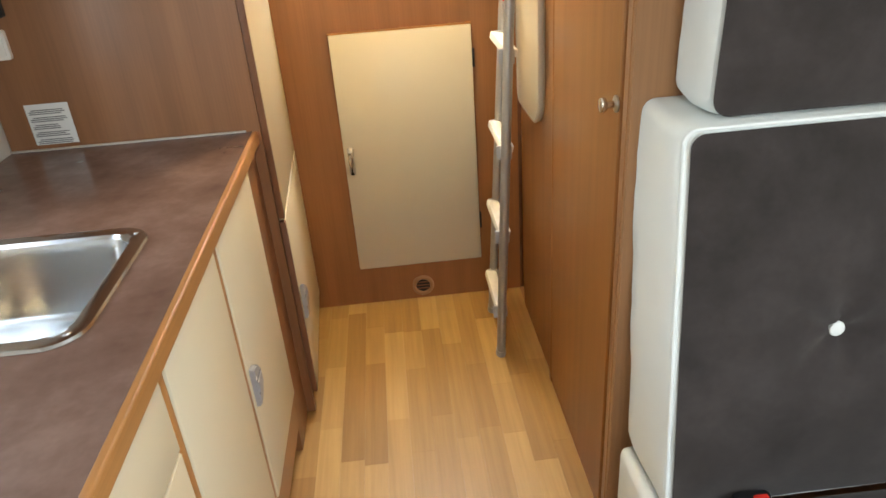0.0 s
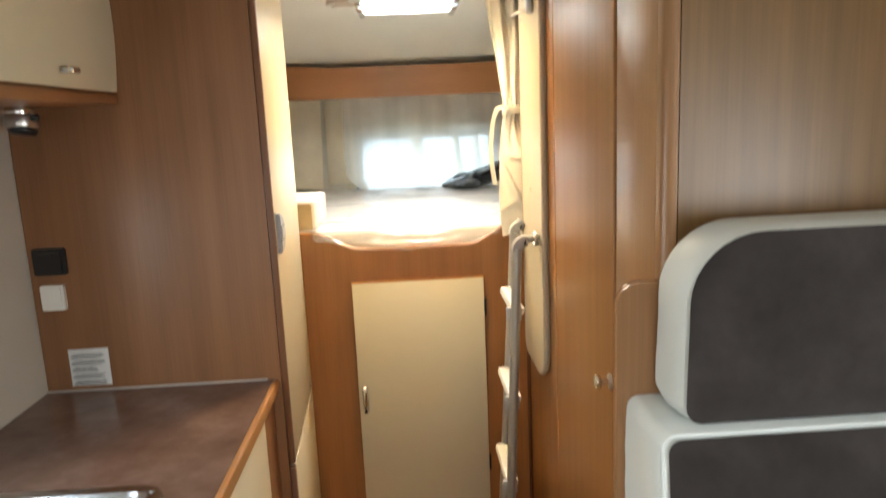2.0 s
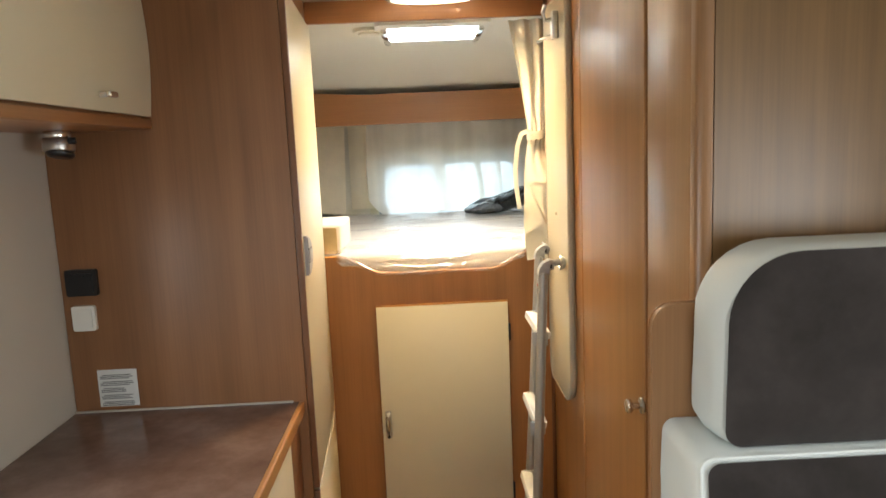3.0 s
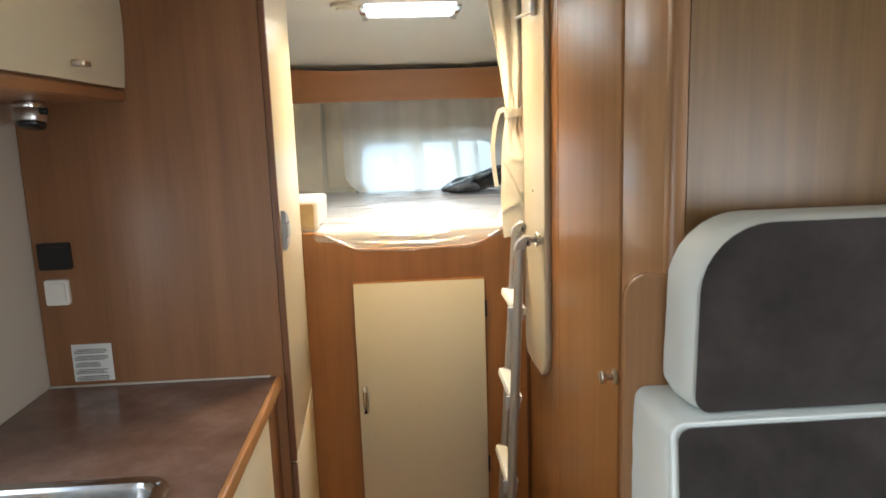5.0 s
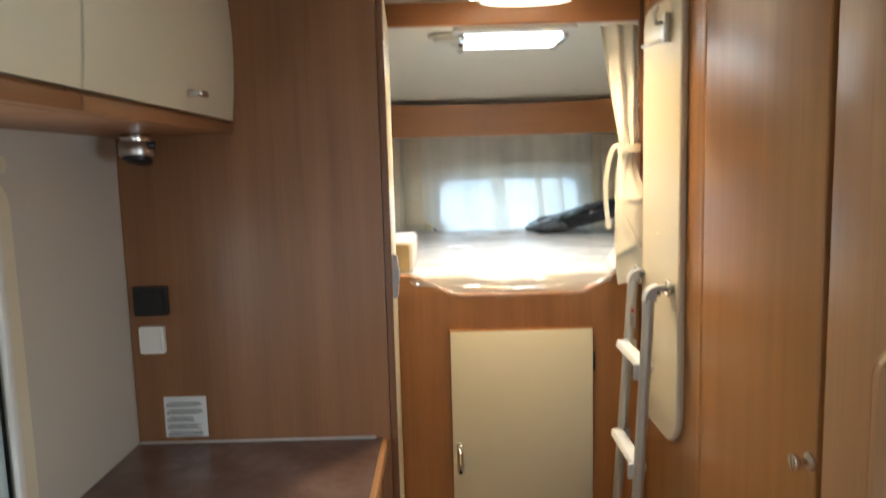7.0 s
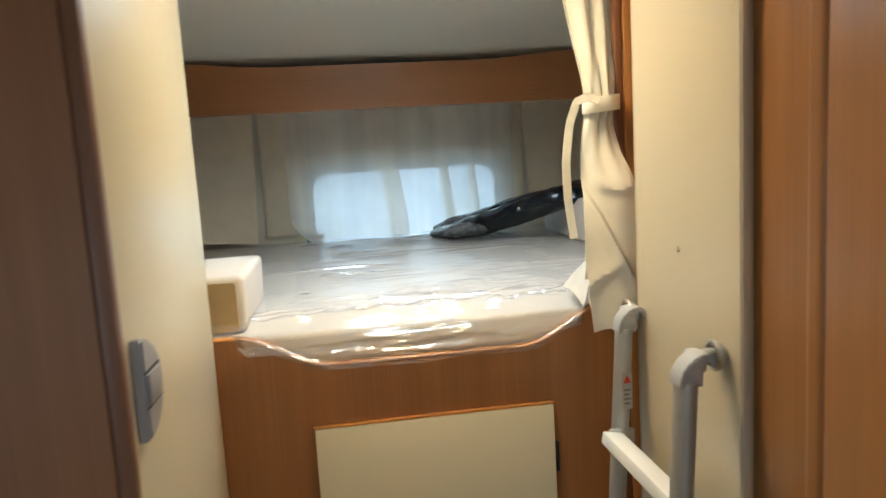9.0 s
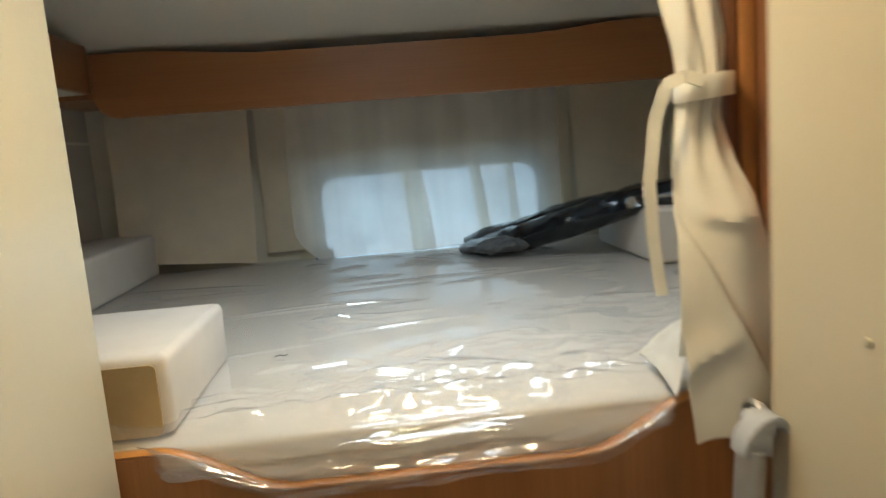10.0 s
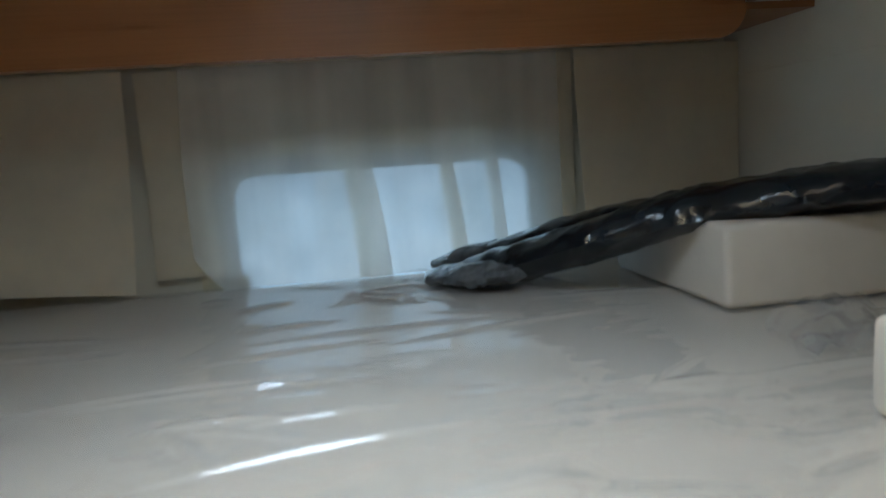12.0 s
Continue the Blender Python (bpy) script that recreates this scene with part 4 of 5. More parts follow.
def curtain(u, v):
    """Gathered above the tie, flaring out and hanging before the post below it."""
    z = 1.160 + (1.962 - 1.160) * v
    l, r = curtain_at(z)
    up = smooth((z - 1.60) / 0.2)
    drawn = smooth((1.80 - z) / 0.2)
    y = 2.826 - 0.046 * drawn + (0.005 + 0.008 * up) * math.sin(2 * math.pi * 2.6 * u + 2.2 * noise.noise((0, z * 2.2, 2))) + 0.010 * up * noise.noise((u * 4, z * 2.5, 6)) - 0.016 * math.sin(math.pi * u)
    near = max(0.0, 1 - abs(z - 1.578) / 0.11)
    y += 0.009 * near * near * math.sin(2 * math.pi * 4.3 * u + 1.5 * noise.noise((u * 3, z * 5, 3)))
    fall = smooth((1.58 - z) / (0.27 - 0.12 * u))
    hang = 2.732 - 0.11 * (1.50 - z) + 0.006 * math.sin(2 * math.pi * 1.05 * u + 0.8) + 0.008 * noise.noise((u * 2.2 + z * 2, z * 4, 4))
    d = z - (1.418 + 0.020 * (2 * u - 1.1) ** 2)  # the big sagging crease
    sag = math.exp(-(d / 0.030) ** 2) if d > 0 else math.exp(-(d / 0.009) ** 2)
    hang -= 0.012 * sag * smooth((u - 0.12) / 0.25) * smooth((1.0 - u) / 0.15)
    d = (z - 1.405) + 0.235 * (u - 0.08)  # a fold running down to the far corner
    hang -= 0.013 * (math.exp(-(d / 0.035) ** 2) if d < 0 else math.exp(-(d / 0.008) ** 2)) * smooth((1.44 - z) / 0.05)
    d = (z - 1.262) - 0.05 * (u - 0.3)
    hang -= 0.009 * (math.exp(-(d / 0.022) ** 2) if d > 0 else math.exp(-(d / 0.008) ** 2)) * smooth((0.62 - u) / 0.2)
    y = y * (1 - fall) + fall * hang
    return (l + (r - l) * u - 0.016 * drawn * (1 - fall), min(y, 2.87), z + 0.005 * (1 - v) * math.sin(4 * u))

part("cloth", sheet_bm(70, 110, curtain, 0.0015), CURTAIN, tied)
part("tie_band", loft_bm([[(0.987 + 0.033 * math.cos(t) * k, 2.772 + 0.038 * math.sin(t) * k, z + 0.003 * math.cos(t)) for t in [2 * math.pi * i / 28 for i in range(28)]]
                          for z, k in ((1.562, 1.0), (1.564, 1.04), (1.588, 1.04), (1.590, 1.0))]), CURTAIN, tied, "cream tie band")
loop = [(0.968, 2.734, 1.580), (0.948, 2.736, 1.588), (0.930, 2.745, 1.581), (0.917, 2.75, 1.54), (0.908, 2.752, 1.47), (0.910, 2.752, 1.40), (0.919, 2.752, 1.33)]


def strap(points, w):
    pts = [Vector(p) for p in points]
    def f(u, v):
        t = u * (len(pts) - 1)
        i = min(int(t), len(pts) - 2)
        p = pts[i].lerp(pts[i + 1], t - i)
        d = (pts[i + 1] - pts[i]).normalized()
        s = Vector((d.z, 0.25, -d.x)).normalized()
        return p + s * w * (v - 0.5)
    return sheet_bm(40, 2, f, 0.003)


part("tie_strap", strap(loop, 0.015), CURTAIN, tied, "loose end of the tie")


def lining_corner(u, v):
    """The white lining's free corner, spread flat on the bed from the curtain's foot."""
    foot, tip, high = Vector((0.933, 2.752, 1.198)), Vector((0.944, 2.905, 1.207)), Vector((0.985, 2.80, 1.29))
    p = (foot * (1 - v) + high * v) * (1 - u) + tip * u
    return p + Vector((0, 0, 0.010 * math.sin(math.pi * u) + 0.006 * noise.noise((u * 4, v * 4, 2))))


part("lining_corner", sheet_bm(16, 14, lining_corner, 0.001), LINING, tied, "white lining corner lying on the bed")
part("lining", sheet_bm(12, 40, lambda u, v: (0.936 + 0.012 * v + 0.04 * u, 2.748 + 0.004 * math.sin(12 * u), 1.25 + 0.12 * v), 0.001), LINING, tied, "white lining")


# ---- tall cupboard beside the passage ----
def half_disc_handle(parent, x, y, z, r):
    """A half-round satin push handle at a door's edge, with its button."""
    ringp = [(y, z - r)] + [(y + 1.2 * r * math.sin(radians(t)), z - r * math.cos(radians(t))) for t in range(10, 180, 10)] + [(y, z + r)]
    bm = prism_bm(ringp, "x", x, x + 0.011)
    bmesh.ops.bevel(bm, geom=[e for e in bm.edges if abs(e.verts[0].co.x - x - 0.011) < 1e-5 and abs(e.verts[1].co.x - x - 0.011) < 1e-5 and e.is_boundary is False and abs(e.calc_face_angle(0)) > 1], offset=0.003, segments=2, affect="EDGES")
    h = part("handle", bm, HANDLE_GREY, parent, "half-round dull grey metal handle")
    part("push_button", box_bm(x + 0.0112, x + 0.014, y + 0.004, y + 0.9 * r, z - 0.30 * r, z + 0.30 * r, 0.001), HANDLE_GREY, h)
    for dz in (-0.34, 0.34):
        part("groove", box_bm(x + 0.0105, x + 0.0116, y + 0.002, y + 1.02 * r, z + dz * r - 0.0012, z + dz * r + 0.0012), BLACK_PLASTIC, h, smooth=False)
    return h


tall = thing("tall_cupboard", (0.0, 2.47, 0.0), "tall walnut cupboard with cream doors beside the passage", "cupboard")
part("end_panel", box_bm(XL + 0.002, 0.2628, 2.172, 2.192, 0.0, ZC - 0.002, 0.0015), WOOD, tall, "wide walnut end panel")
part("body", box_bm(XL + 0.002, 0.228, 2.193, 2.764, 0.0, ZC - 0.003), WOOD, tall)
FACE0, FACE1 = 0.279, 0.247


def door_face(y):
    return FACE0 + (FACE1 - FACE0) * (y - 2.18) / (2.76 - 2.18)


def skew(bm, x_from):
    for v in bm.verts:
        v.co.x += door_face(v.co.y) - x_from
    return bm


for z0, z1, hz in ((0.655, 1.952, 1.282), (0.075, 0.645, 0.372)):
    d = part("door", skew(box_bm(0.2525, 0.270, 2.190, 2.758, z0, z1, 0.002), 0.270), CREAM, tall, "cream lacquered door")
    part("door_edging", skew(box_bm(0.2545, 0.2702, 2.1735, 2.1898, z0, z1, 0.002), 0.270), DARK_TRIM, d, "dark brown door edging")
    half_disc_handle(d, door_face(2.20) + 0.001, 2.204, hz, 0.052)


# ---- kitchen ----
CT = 0.9
kitchen = []
unit_edges = [(1.630, 2.005, "door"), (1.264, 1.608, "door"), (0.62, 1.242, "drawers")]
for y0, y1, kind in unit_edges:
    lab = "cream fronted kitchen base unit with half-round handle" if kind == "door" else "cream fronted kitchen drawer unit"
    u = thing("kitchen_cabinet", (0.0, (y0 + y1) / 2, 0.0), lab, "cabinet", "kitchen base units")
    part("body", box_bm(XL + 0.003, 0.222, y0 + 0.001, y1 - 0.001, 0.10, 0.745), WOOD, u)
    part("plinth", box_bm(XL + 0.05, 0.19, y0 + 0.001, y1 - 0.001, 0.0, 0.10), WOOD_Y, u, "recessed wooden plinth")
    part("stile", box_bm(0.2225, 0.240, y0 - 0.022 + 0.0005, y0 - 0.0005, 0.10, 0.862, 0.002), TRIM, u, "orange-brown stile")
    if kind == "door":
        d = part("door", box_bm(0.2225, 0.243, y0 + 0.003, y1 - 0.003, 0.215, 0.866, 0.003), CREAM, u, "cream door")
        half_disc_handle(d, 0.2432, y0 + 0.006, 0.522, 0.046)
        part("kick_board", box_bm(0.2225, 0.236, y0 + 0.001, y1 - 0.001, 0.10, 0.2125), WOOD_Y, u)
    else:
        for z0, z1 in ((0.738, 0.866), (0.475, 0.733), (0.215, 0.470)):
            d = part("drawer_front", box_bm(0.2225, 0.243, y0 + 0.003, y1 - 0.003, z0, z1, 0.003), CREAM, u, "cream drawer front")
            ringp = [(0.97 + 0.05 * math.cos(radians(t)), (z0 + z1) / 2 - 0.01 + 0.05 * math.sin(radians(t))) for t in range(0, 181, 12)]
            h = part("handle", prism_bm(ringp, "x", 0.2432, 0.249), SATIN, d, "half-round satin handle")
            part("push_button", box_bm(0.249, 0.253, 0.955, 0.985, (z0 + z1) / 2, (z0 + z1) / 2 + 0.02, 0.002), SATIN, h)
filler = thing("filler_panel", (0.22, 2.09, 0.0), "brown wooden filler strip between kitchen and cupboard", "panel")
part("board", box_bm(0.18, 0.238, 2.006, 2.171, 0.0, 0.862, 0.002), WOOD, filler)

top = thing("worktop", (-0.04, 1.2, 0.865), "brown stone-look kitchen worktop with wooden edge", "worktop")
SINK = (-0.285, 0.150, 1.272, 1.646)
BOWL_C, BOWL_R = (-0.03, 0.925), 0.200
circle = [(BOWL_C[0] + (BOWL_R - 0.016) * math.cos(2 * math.pi * k / 48), BOWL_C[1] + (BOWL_R - 0.016) * math.sin(2 * math.pi * k / 48)) for k in range(48)]
part("slab", prism_bm([(XL + 0.002, 0.35), (0.243, 0.35), (0.243, 2.1705), (XL + 0.002, 2.1705)], "z", 0.868, CT,
                      [round_rect(SINK[0] + 0.014, SINK[1] - 0.014, SINK[2] + 0.014, SINK[3] - 0.014, 0.05), circle]), WORKTOP, top, smooth=False)
part("front_edge", prism_bm(round_rect(0.2431, 0.2556, 0.866, 0.9006, (0.005, 0.0008, 0.0008, 0.005)), "y", 0.35, 2.1705), TRIM, top, "orange-brown wooden front edge")
part("back_seal", box_bm(XL + 0.001, 0.228, 2.164, 2.1715, CT, CT + 0.005, 0.002), plain("pale_sealant", (0.5, 0.45, 0.4), 0.5), top)


def rr_ring(rect, inset, r, z):
    return [(x, y, z) for x, y in round_rect(rect[0] + inset, rect[1] - inset, rect[2] + inset, rect[3] - inset, r, 8)]


sink = thing("sink", (-0.07, 1.46, CT), "rectangular stainless steel sink set in the worktop", "sink")
part("rim", loft_bm([rr_ring(SINK, 0.0, 0.058, 0.9005), rr_ring(SINK, 0.002, 0.057, 0.905), rr_ring(SINK, 0.010, 0.052, 0.9068), rr_ring(SINK, 0.026, 0.046, 0.9045),
                     rr_ring(SINK, 0.031, 0.044, 0.8985)], cap=False), STEEL, sink, "rounded steel rim")
part("bowl", loft_bm([rr_ring(SINK, 0.031, 0.044, 0.8985), rr_ring(SINK, 0.036, 0.042, 0.88), rr_ring(SINK, 0.045, 0.04, 0.80), rr_ring(SINK, 0.055, 0.04, 0.772),
                      rr_ring(SINK, 0.075, 0.04, 0.760), rr_ring(SINK, 0.12, 0.035, 0.757), rr_ring(SINK, 0.182, 0.005, 0.755)], cap=False), STEEL, sink, "deep steel bowl")
part("drain", cyl_bm((-0.067, 1.459, 0.757), (0, 0, 1), 0.022, 0.006, 32, 0.002), CHROME, sink)
for p in ((0.125, 1.615), (0.125, 1.303)):
    part("clamp_screw", cyl_bm((*p, 0.9072), (0, 0, 1), 0.005, 0.002, 12), CHROME, sink)

basin = thing("round_basin", (*BOWL_C, CT), "round polished steel basin set in the worktop", "basin")


def disc_ring(r, z):
    return [(BOWL_C[0] + r * math.cos(2 * math.pi * k / 64), BOWL_C[1] + r * math.sin(2 * math.pi * k / 64), z) for k in range(64)]


part("seal", loft_bm([disc_ring(0.203, 0.9005), disc_ring(0.203, 0.903), disc_ring(0.196, 0.9035)], cap=False), BLACK_PLASTIC, basin, "black sealing ring")
part("rim", loft_bm([disc_ring(0.1975, 0.902), disc_ring(0.195, 0.9065), disc_ring(0.185, 0.908), disc_ring(0.176, 0.903), disc_ring(0.172, 0.896)], cap=False), STEEL, basin)
part("bowl", loft_bm([disc_ring(0.172, 0.896), disc_ring(0.165, 0.86), disc_ring(0.145, 0.81), disc_ring(0.11, 0.782), disc_ring(0.05, 0.772), disc_ring(0.004, 0.77)], cap=False), STEEL, basin)

# the kitchen front stands a little askew to the wall
for t in scene.objects[:]:
    if t.parent is None and t.name.split(".")[0] in ("kitchen_cabinet", "worktop"):
        for o in t.children_recursive:
            for v in o.data.vertices:
                if v.co.x > 0.17:
                    v.co.x += 0.004 * (2.17 - v.co.y) + (0.006 if t.name.startswith("kitchen") else 0.0)


def wall_plate(name, x0, x1, z0, z1, mat, label, category, r=0.006):
    t = thing(name, ((x0 + x1) / 2, 2.17, z0), label, category)
    part("plate", prism_bm(round_rect(x0, x1, z0, z1, r), "y", 2.160, 2.1715), mat, t)
    return t


sock = wall_plate("power_socket", -0.321, -0.242, 1.212, 1.280, BLACK_PLASTIC, "black power socket on the walnut end panel", "socket")
part("cover_flap", prism_bm(round_rect(-0.312, -0.251, 1.222, 1.270, 0.004), "y", 2.156, 2.1598), BLACK_PLASTIC, sock)
part("flap_lip", box_bm(-0.30, -0.27, 2.153, 2.1558, 1.262, 1.267), BLACK_PLASTIC, sock)
sw = wall_plate("light_switch", -0.314, -0.256, 1.121, 1.186, WHITE_PLASTIC, "white light switch under the socket", "switch")
part("rocker", prism_bm(round_rect(-0.307, -0.263, 1.129, 1.178, 0.004), "y", 2.1565, 2.1598), WHITE_PLASTIC, sw)
lab = thing("notice_label", (-0.222, 2.17, 0.914), "white printed notice stuck above the worktop", "label")
part("paper", box_bm(-0.273, -0.172, 2.1705, 2.1715, 0.914, 1.013), PAPER, lab)
rng = random.Random(4)
z = 1.003
for row in range(19):
    z -= 0.0045
    if row in (3, 7, 11, 15):
        continue
    x0 = -0.267 + (0.0 if row % 4 else 0.006)
    part("print_line", box_bm(x0, -0.18 - rng.random() * 0.03, 2.1698, 2.1704, z - 0.0012, z + 0.0012), INK, lab, smooth=False)

# overhead kitchen cupboards
for n, (y0, y1) in enumerate(((1.520, 2.170), (0.86, 1.516), (0.20, 0.856))):
    c = thing("wall_cupboard", (-0.2, (y0 + y1) / 2, 1.63), "cream fronted overhead kitchen cupboard", "cupboard", "overhead kitchen cupboards")
    part("body", box_bm(XL + 0.002, -0.090, y0 + 0.001, y1 - 0.001, 1.622, 2.03), WOOD_Y, c, "wooden cupboard body")
    def bowed(u, v, y0=y0, y1=y1):
        return (-0.066 + 0.010 * math.sin(math.pi * v) , y0 + 0.002 + (y1 - y0 - 0.004) * u, 1.652 + 0.318 * v)
    d = part("door", sheet_bm(2, 12, bowed, 0.018), CREAM, c, "slightly bowed cream door")
    part("lower_edge", box_bm(-0.090, -0.067, y0 + 0.001, y1 - 0.001, 1.622, 1.646, 0.004), WOOD_Y, c)
    part("cornice", box_bm(-0.090, -0.05, y0 + 0.001, y1 - 0.001, 1.975, 2.03, 0.006), WOOD_Y, c, "brown wooden cornice")
    ky = y1 - 0.285
    k = part("knob", box_bm(-0.041, -0.030, ky - 0.012, ky + 0.026, 1.677, 1.69, 0.004), CHROME, d, "small chrome bar knob")
    part("knob_plate", box_bm(-0.058, -0.0405, ky - 0.006, ky + 0.006, 1.678, 1.689, 0.002), SATIN, k)

spot = thing("spotlight", (-0.228, 2.03, 1.60), "chrome swivel spotlight under the overhead cupboard", "spotlight")
part("mount", cyl_bm((-0.228, 2.03, 1.612), (0, 0, 1), 0.030, 0.018, 32, 0.003), CHROME, spot)
part("housing", cyl_bm((-0.228, 2.03, 1.588), (0, 0.15, 1), 0.034, 0.032, 32, 0.006), SATIN, spot)
part("lens", cyl_bm((-0.226, 2.027, 1.567), (0.1, 0.2, 1), 0.027, 0.014, 32, 0.006, 0.033), BLACK_PLASTIC, spot, "dark lens")
part("rotary_knob", cyl_bm((-0.192, 2.02, 1.597), (1, 0.2, 0), 0.008, 0.016, 16, 0.002), BLACK_PLASTIC, spot)


# ---- wardrobe with satin door ----
ward = thing("wardrobe", (1.01, 1.94, 0.0), "brown satin wooden wardrobe door along the passage", "wardrobe")
part("door", box_bm(1.0, 1.018, 1.669, 2.175, 0.03, ZC - 0.012, 0.004, 3), WOOD_DOOR, ward)
part("frame_post", prism_bm(round_rect(1.002, 1.035, 2.178, 2.213, 0.012), "z", 0.0, ZC - 0.001), WOOD_DOOR, ward, "rounded frame post")
part("sill", box_bm(1.004, 1.03, 1.669, 2.175, 0.0, 0.028), WOOD_Y, ward)
k = part("knob", cyl_bm((0.973, 1.682, 1.036), (-1, 0, 0), 0.014, 0.012, 24, 0.004), CHROME, ward, "chrome knob")
part("knob_stem", cyl_bm((0.986, 1.682, 1.036), (-1, 0, 0), 0.007, 0.028, 16), CHROME, k)
part("knob_rose", cyl_bm((0.9975, 1.682, 1.036), (-1, 0, 0), 0.016, 0.005, 24, 0.002), SATIN, k)

board = thing("ladder_board", (1.0, 2.47, 0.79), "tall cream board with rounded corners on the passage wall", "board")
part("panel", prism_bm(round_rect(2.322, 2.64, 0.785, 1.955, (0.05, 0.045, 0.09, 0.05)), "x", 0.994, 1.0115), CREAM_BOARD, board)
outl = round_rect(2.322, 2.64, 0.785, 1.955, (0.05, 0.045, 0.09, 0.05))
part("edging", tube_bm([(1.0005, a, b) for a, b in outl + outl[:1]], 0.006, 8, (1, 1.4), (1, 0, 0)), plain("grey_beige_edging", (0.5, 0.43, 0.33), 0.4), board, "thin grey-brown edging")
part("screw_cap", cyl_bm((0.9925, 2.49, 1.335), (-1, 0, 0), 0.0045, 0.004, 16, 0.001), CREAM_BOARD, board)
hk = part("top_bracket", box_bm(0.974, 0.9915, 2.395, 2.425, 1.835, 1.91, 0.004), SATIN, board, "satin metal hook bracket")
part("hook", tube_bm([(0.98, 2.41, 1.89), (0.955, 2.405, 1.885), (0.95, 2.40, 1.905), (0.955, 2.395, 1.925)], 0.006, 10), SATIN, hk)
part("hook_arm", tube_bm([(0.98, 2.415, 1.845), (0.955, 2.44, 1.84), (0.955, 2.52, 1.845)], 0.005, 10), SATIN, hk)

# ---- ladder ----
lad = thing("bed_ladder", (0.88, 2.49, 0.0), "grey aluminium ladder with hooked tops leaning at the passage wall", "ladder")
FEET = {"near": (0.872, 2.358), "far": (0.884, 2.628)}
TOPS = {"near": (0.936, 2.337), "far": (0.972, 2.625)}
LZ = 1.185


def rail_at(which, z):
    (fx, fy), (tx, ty) = FEET[which], TOPS[which]
    t = z / LZ
    return Vector((fx + (tx - 0.012 - fx) * t, fy + (ty - fy) * t, z))


for which in ("near", "far"):
    r = part("rail", tube_bm([rail_at(which, 0.012), rail_at(which, 0.6), rail_at(which, LZ)], 0.0185, 16, (0.75, 1.15), (0, 1, 0)), ALU, lad)
    part("foot", tube_bm([rail_at(which, 0.0), rail_at(which, 0.02)], 0.0205, 16, (0.8, 1.15), (0, 1, 0)), GREY_PLASTIC, r, "grey plastic foot")
    p = rail_at(which, LZ)
    dome = [(-0.0155, -0.006), (0.0155, -0.006), (0.0172, 0.016), (0.0215, 0.0255), (0.0275, 0.0255), (0.0305, 0.018), (0.0335, 0.0155), (0.0345, 0.026)]
    dome += [(0.031, 0.0325), (0.024, 0.036), (0.014, 0.0355), (0.004, 0.031), (-0.004, 0.0245), (-0.0105, 0.016), (-0.0145, 0.006)]
    bm = prism_bm([(p.x + u, p.z + v) for u, v in dome], "y", p.y - 0.0165, p.y + 0.0165)
    bmesh.ops.bevel(bm, geom=[e for e in bm.edges if abs(e.verts[0].co.y - e.verts[1].co.y) < 1e-6], offset=0.003, segments=2, affect="EDGES", clamp_overlap=True)
    bmesh.ops.recalc_face_normals(bm, faces=bm.faces)
    part("hook", bm, GREY_PLASTIC, r, "grey plastic hook cap")
for z in (0.17, 0.445, 0.72, 0.995):
    a, b = rail_at("near", z), rail_at("far", z)
    bm = box_bm(-0.019, 0.019, a.y + 0.018, b.y - 0.018, -0.011, 0.011, 0.003)
    bmesh.ops.transform(bm, matrix=Matrix.Translation(((a.x + b.x) / 2 - 0.006, 0, z)) @ pose(0, 0, 0, 0, 12, 0), verts=bm.verts)
    s = part("step", bm, WHITE_PLASTIC, lad, "pale flat step")
    for q, sy in ((a, 1), (b, -1)):
        part("step_bracket", box_bm(q.x - 0.026, q.x + 0.02, q.y + (0.010 if sy > 0 else -0.020), q.y + (0.020 if sy > 0 else -0.010), z - 0.03, z + 0.013, 0.003), GREY_PLASTIC, s)
for which in ("near", "far"):
    p = rail_at(which, LZ)
    c = thing("ladder_clip", (0.985, p.y + 0.028, 1.2), "small grey metal clip holding the ladder to the board", "clip", "ladder clips")
    part("wall_base", cyl_bm((0.9855, p.y + 0.028, 1.205), (-1, 0, 0), 0.017, 0.012, 20, 0.004), GREY_PLASTIC, c)
    part("arm", tube_bm([(0.982, p.y + 0.028, 1.205), (0.972, p.y + 0.026, 1.207), (p.x + 0.012, p.y + 0.018, 1.205)], 0.010, 12), GREY_PLASTIC, c)
    part("jaw", box_bm(p.x + 0.012, p.x + 0.034, p.y + 0.004, p.y + 0.034, 1.188, 1.218, 0.006, 3), GREY_PLASTIC, c)
    part("jaw_slot", box_bm(p.x + 0.018, p.x + 0.026, p.y + 0.0025, p.y + 0.0045, 1.194, 1.212, 0.001), BLACK_PLASTIC, c)
    part("rim", tube_bm(arc((0.979, p.y + 0.028, 1.205), 0.018, 0, 360, 24, "yz"), 0.004, 8), SATIN, c)


p = rail_at("far", 1.09)
mark = thing("warning_sticker", (p.x, p.y - 0.02, p.z), "small grey sticker with dark red triangle on the ladder", "sticker")
part("paper", box_bm(p.x - 0.009, p.x + 0.009, p.y - 0.0226, p.y - 0.0218, p.z - 0.045, p.z + 0.02), ALU, mark)
part("triangle", prism_bm([(p.x - 0.007, p.z + 0.002), (p.x + 0.007, p.z + 0.002), (p.x, p.z + 0.016)], "y", p.y - 0.0234, p.y - 0.0227), RED, mark, "red warning triangle")
for k in range(4):
    part("print_line", box_bm(p.x - 0.006, p.x + 0.006 - 0.002 * (k % 2), p.y - 0.0232, p.y - 0.0227, p.z - 0.012 - 0.008 * k, p.z - 0.009 - 0.008 * k), INK, mark, smooth=False)


# ---- seat ----
def lean(z):
    return 1.2 + 0.118 * (z - 0.58)


